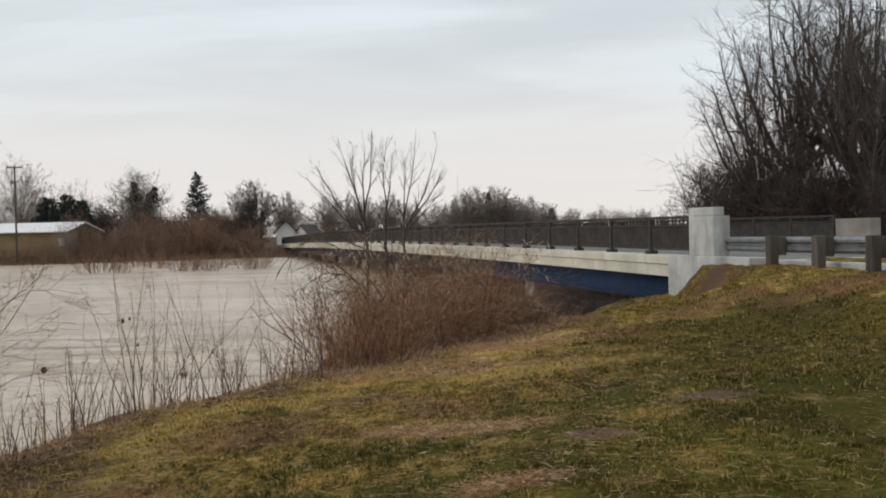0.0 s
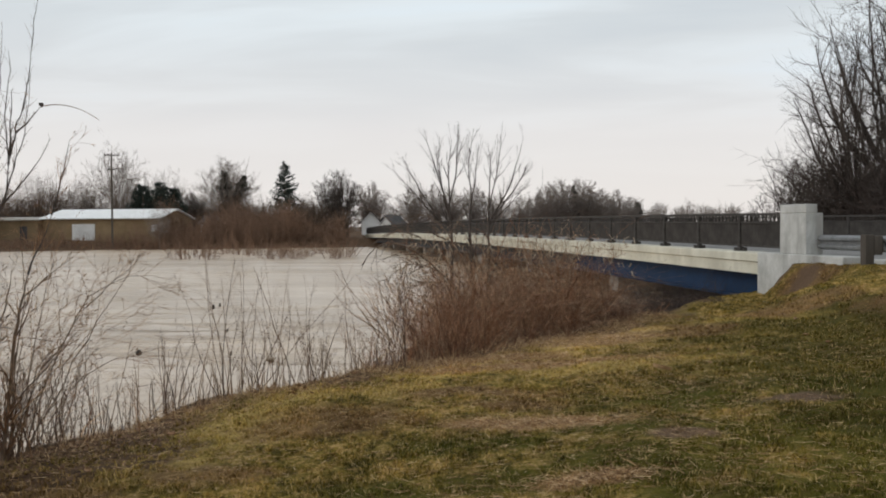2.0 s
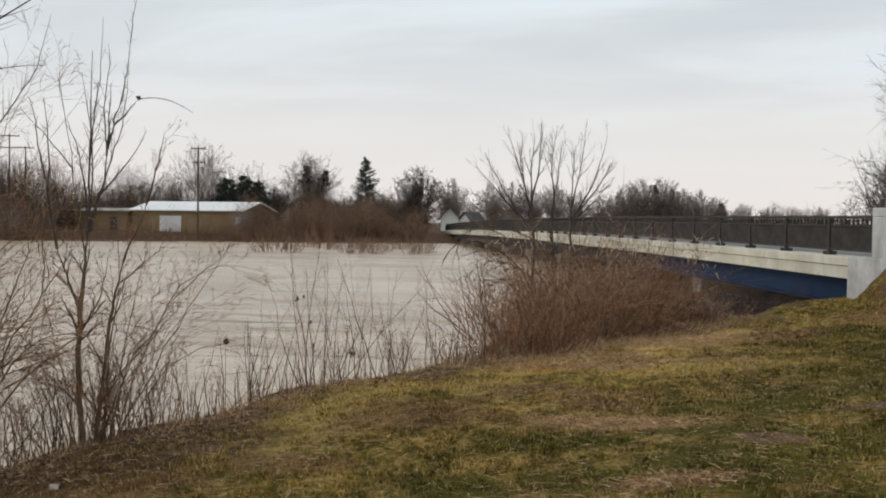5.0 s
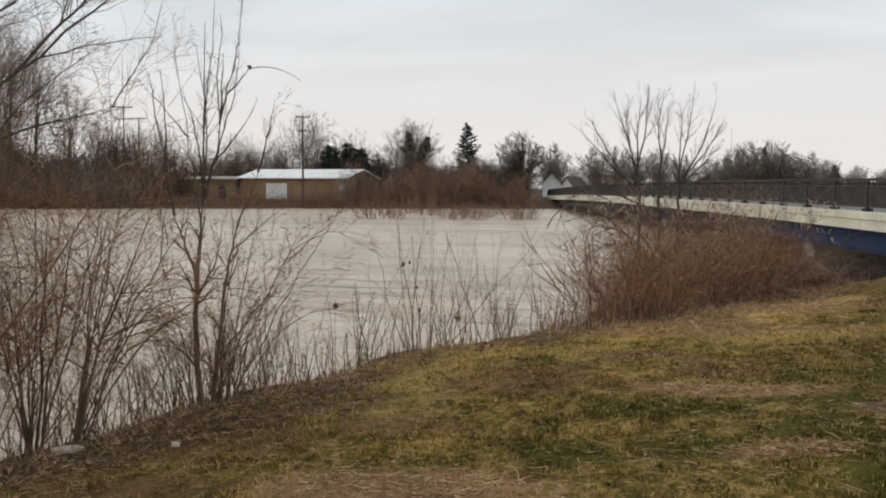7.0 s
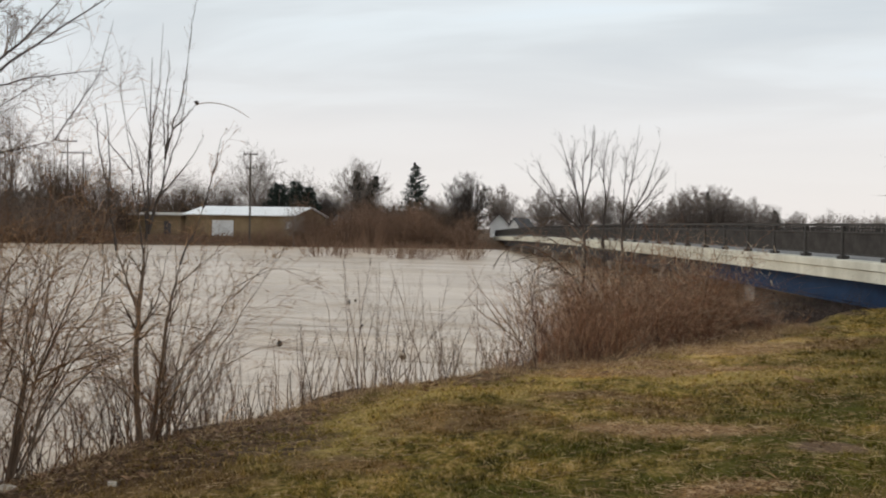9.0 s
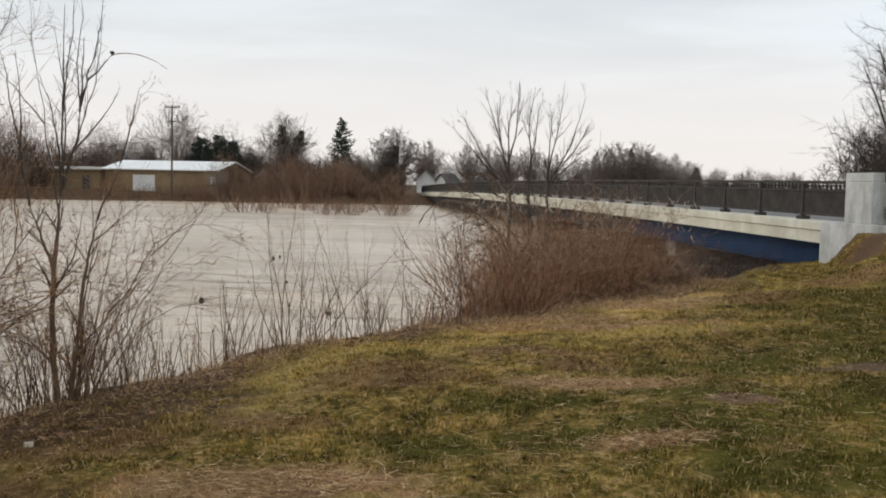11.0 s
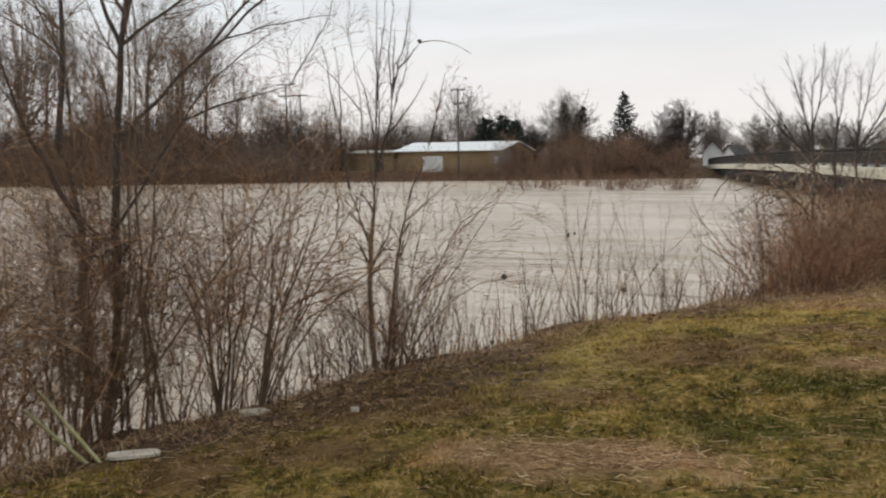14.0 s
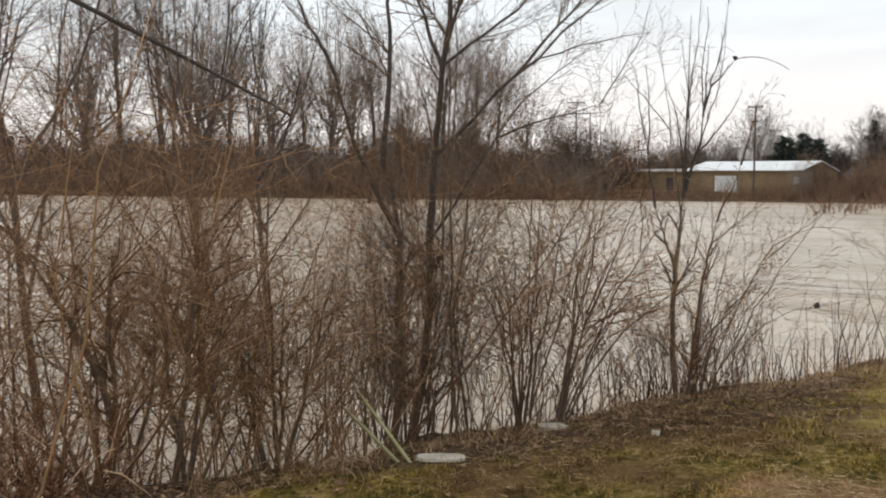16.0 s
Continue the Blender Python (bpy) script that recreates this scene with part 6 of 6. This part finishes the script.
def blades(name, n, x0, x1, y0, y1, tall, wide, label):
    x, y = rng.uniform(x0, x1, n), rng.uniform(y0, y1, n)
    keep = side(LAWN_EDGE, x, y) + 0.25 * np.sin(x * 2.3 + y * 1.1) + 0.16 * np.sin(x * 5.7 - y * 3.3) < -0.26 - 1.0 * np.exp(-(((y - 7.0) / 1.5) ** 2)) * rng.uniform(0.0, 1.6, n)
    earth = np.zeros(n, bool)
    for ex, ey, rx, ry in EARTH:
        earth |= ((x - ex) / rx) ** 2 + ((y - ey) / ry) ** 2 < 0.9
    for ex, ey, rx, ry in STRAW[3:5]:
        earth |= (((x - ex) / rx) ** 2 + ((y - ey) / ry) ** 2 < rng.uniform(0.5, 1.4, n)) & (rng.uniform(0, 1, n) < 0.93)
    clump = np.sin(x * 7.1 + 2 * np.sin(y * 5.3)) * np.sin(y * 6.7 + 2 * np.sin(x * 4.9))
    keep &= ~earth & (rng.uniform(-1.4, 1, n) < clump + 0.2)
    keep &= (x - BRIDGE[0]) * N2[0] + (y - BRIDGE[1]) * N2[1] < -0.12
    x, y, clump = x[keep], y[keep], clump[keep]
    n = len(x)
    z = height(x, y) - 0.008
    a = rng.uniform(0, 6.28, n)
    h = tall * rng.uniform(0.5, 1.2, n) * (1 + 0.35 * clump)
    lean = rng.uniform(0.2, 1.5, n) * h
    b = a + rng.normal(0, 1.0, n)
    w = wide * rng.uniform(0.6, 1.3, n)
    foot = np.stack([x, y, z], -1)
    across = np.stack([-np.sin(b) * w, np.cos(b) * w, 0 * w], -1)
    mid = foot + np.stack([np.cos(b) * lean * 0.35, np.sin(b) * lean * 0.35, h * 0.65], -1)
    tip = foot + np.stack([np.cos(b) * lean, np.sin(b) * lean, h], -1)
    v = np.stack([foot - across, foot + across, mid + across * 0.8, mid - across * 0.8, tip], 1).reshape(-1, 3)
    i = 5 * np.arange(n)[:, None]
    f = np.concatenate([i + np.array([[0, 1, 2]]), i + np.array([[0, 2, 3]]), i + np.array([[3, 2, 4]])], 0)
    ob = part(name, quick_mesh(name, v, f), m_blade, None, label, "stuff")
    ob["category"] = "grass"


def tufts(count, x0, x1, y0, y1, per, tall, wide, label):
    """Longer grass standing in scattered tufts, each with many bent blades."""
    cx, cy = rng.uniform(x0, x1, count), rng.uniform(y0, y1, count)
    ok = side(LAWN_EDGE, cx, cy) < -0.2 - 0.6 * smooth((9.0 - cy) / 2.5)
    for ex, ey, rx, ry in STRAW[3:5]:
        ok &= ((cx - ex) / rx) ** 2 + ((cy - ey) / ry) ** 2 > 1.1
    cx, cy = np.repeat(cx[ok], per), np.repeat(cy[ok], per)
    n = len(cx)
    b, d = rng.uniform(0, 6.28, n), np.abs(rng.normal(0, 0.035, n))
    h, w = tall * rng.uniform(0.4, 1.2, n), wide * rng.uniform(0.6, 1.3, n)
    lean = h * rng.uniform(0.3, 1.5, n)
    x, y = cx + np.cos(b) * d, cy + np.sin(b) * d
    foot = np.stack([x, y, height(x, y) - 0.008], -1)
    across = np.stack([-np.sin(b) * w, np.cos(b) * w, 0 * w], -1)
    mid = foot + np.stack([np.cos(b) * lean * 0.35, np.sin(b) * lean * 0.35, h * 0.7], -1)
    tip = foot + np.stack([np.cos(b) * lean, np.sin(b) * lean, h * 0.75], -1)
    v = np.stack([foot - across, foot + across, mid + across * 0.8, mid - across * 0.8, tip], 1).reshape(-1, 3)
    i = 5 * np.arange(n)[:, None]
    f = np.concatenate([i + np.array([[0, 1, 2]]), i + np.array([[0, 2, 3]]), i + np.array([[3, 2, 4]])], 0)
    ob = part("grass_tufts", quick_mesh("grass_tufts", v, f), m_blade, None, label, "stuff")
    ob["category"] = "grass"


tufts(700, -5.4, 3.0, 4.0, 9.0, 30, 0.048, 0.0028, "ragged tufts of longer grass on the bank")
tufts(700, -4.0, 6.0, 9.0, 16.0, 26, 0.052, 0.0036, "ragged tufts of longer grass on the lawn")
blades("grass", 150000, -5.6, 3.0, 3.8, 8.6, 0.034, 0.0030, "short winter grass, green mixed with straw, on the bank")
blades("grass", 110000, -5.0, 6.0, 8.6, 14.5, 0.038, 0.0042, "short winter grass, green mixed with straw, on the lawn")
blades("grass", 70000, -1.0, 9.0, 14.5, 24.4, 0.036, 0.007, "short winter grass on the rise to the road")


def thatch(name, x, y, long, thick, label, lift=0.12, wiggle=0.3):
    """Dead grass lying flat in loose tangles."""
    n = len(x)
    a = rng.uniform(0, 6.28, n)
    s = np.stack([x, y, height(x, y) + rng.uniform(0.0, 0.03, n)], -1)
    p, r = grow(rng, s, np.stack([np.cos(a), np.sin(a), rng.uniform(-0.05, lift, n)], -1), long * rng.uniform(0.5, 1.3, n), thick * rng.uniform(0.6, 1.3, n), 3, wiggle, -0.06)
    p[:, :, 2] = np.maximum(p[:, :, 2], height(p[:, :, 0], p[:, :, 1]) + 0.006)
    ob = part(name, tubes(name, [(p, r * 0.95, 2)]), m_thatch, None, label, "stuff")
    ob["category"] = "dead grass"


k_, o_ = rng.uniform(1.0, 19, 12000), -np.abs(rng.normal(0, 0.7, 12000)) + 0.3
keep_ = (k_ > 8.0) | (rng.uniform(size=12000) < 0.35)
k_, o_ = k_[keep_], o_[keep_]
pts = np.array([along_bank(a, b) for a, b in zip(k_, o_)])
thatch("dead_grass", pts[:, 0], pts[:, 1], 0.09, 0.0023, "tangled dead grass along the bank's edge")
k_ = rng.uniform(2.5, 19.5, 9000)
o_ = rng.normal(-0.12, 0.22, 9000) - 0.25 * (rng.uniform(size=9000) < 0.3)
pts = np.array([along_bank(a, b) for a, b in zip(k_, o_)])
n = len(pts)
p_, r_ = grow(rng, np.stack([pts[:, 0], pts[:, 1], height(pts[:, 0], pts[:, 1]) - 0.01], -1), np.stack([rng.normal(0, 0.55, n), rng.normal(0, 0.55, n), np.ones(n)], -1), rng.uniform(0.06, 0.2, n) * (0.6 + 0.6 * np.sin(k_ * 2.3) ** 2), rng.uniform(0.0015, 0.0032, n), 4, 0.22, -0.16)
ob = part("edge_grass", tubes("edge_grass", [(p_, r_, 2)]), m_thatch, None, "dry straw-coloured grass standing ragged along the bank's edge", "stuff")
ob["category"] = "dead grass"
spots_ = [(x + rx * rng.normal(0, 0.5, n_), y + ry * rng.normal(0, 0.5, n_)) for x, y, rx, ry, n_ in ((*s_, int(2600 * (s_[2] * s_[3]) ** 0.5) + 100) for s_ in STRAW)]
thatch("straw", np.concatenate([a for a, _ in spots_]), np.concatenate([b for _, b in spots_]), 0.12, 0.0026, "flattened straw-coloured grass in patches on the lawn", 0.15)
xs_, ys_ = rng.uniform(-4.5, 5, 36000), rng.uniform(4.2, 13, 36000)
ok = (side(LAWN_EDGE, xs_, ys_) < -0.3) & ((xs_ < 2.2 + rng.normal(0, 0.5, len(xs_))) | (rng.uniform(size=len(xs_)) < 0.3))
tuft_ = np.sin(xs_ * 2.1 + 1.5 * np.sin(ys_ * 1.7)) * np.sin(ys_ * 1.9 + 1.2 * np.sin(xs_ * 1.3))
ok &= rng.uniform(-1, 1, len(xs_)) < tuft_ + 0.25
thatch("loose_straw", xs_[ok], ys_[ok], 0.10, 0.0020, "loose dry grass stems scattered over the lawn", wiggle=0.10)


# brown leaf litter and broken bits matted on the bare strip of the bank
n = 5200
k_, o_ = rng.uniform(1.5, 8.6, n), -np.abs(rng.normal(0, 0.65, n)) + 0.15
pts = np.array([along_bank(a, b) for a, b in zip(k_, o_)])
pts = pts[(np.hypot(pts[:, 0] + 4.57, pts[:, 1] - 4.84) > 0.3) & (np.hypot(pts[:, 0] + 4.60, pts[:, 1] - 6.14) > 0.2)]
n = len(pts)
mid_ = np.stack([pts[:, 0], pts[:, 1], height(pts[:, 0], pts[:, 1]) + rng.uniform(0.006, 0.045, n)], -1)
a_ = rng.uniform(0, 6.28, n)
size_ = rng.uniform(0.007, 0.022, (n, 1))
u_ = np.stack([np.cos(a_), np.sin(a_), rng.normal(0, 0.4, n)], -1) * size_
v_ = np.stack([-np.sin(a_), np.cos(a_), rng.normal(0, 0.4, n)], -1) * size_ * 0.55
quad = np.stack([mid_ - u_, mid_ - v_, mid_ + u_, mid_ + v_], 1)
lit = part("leaf_litter", quick_mesh("leaf_litter", quad.reshape(-1, 3), np.arange(4 * n).reshape(n, 4)), m_litter, None, "brown leaf litter matted along the bare bank", "stuff")
lit["category"] = "leaf litter"
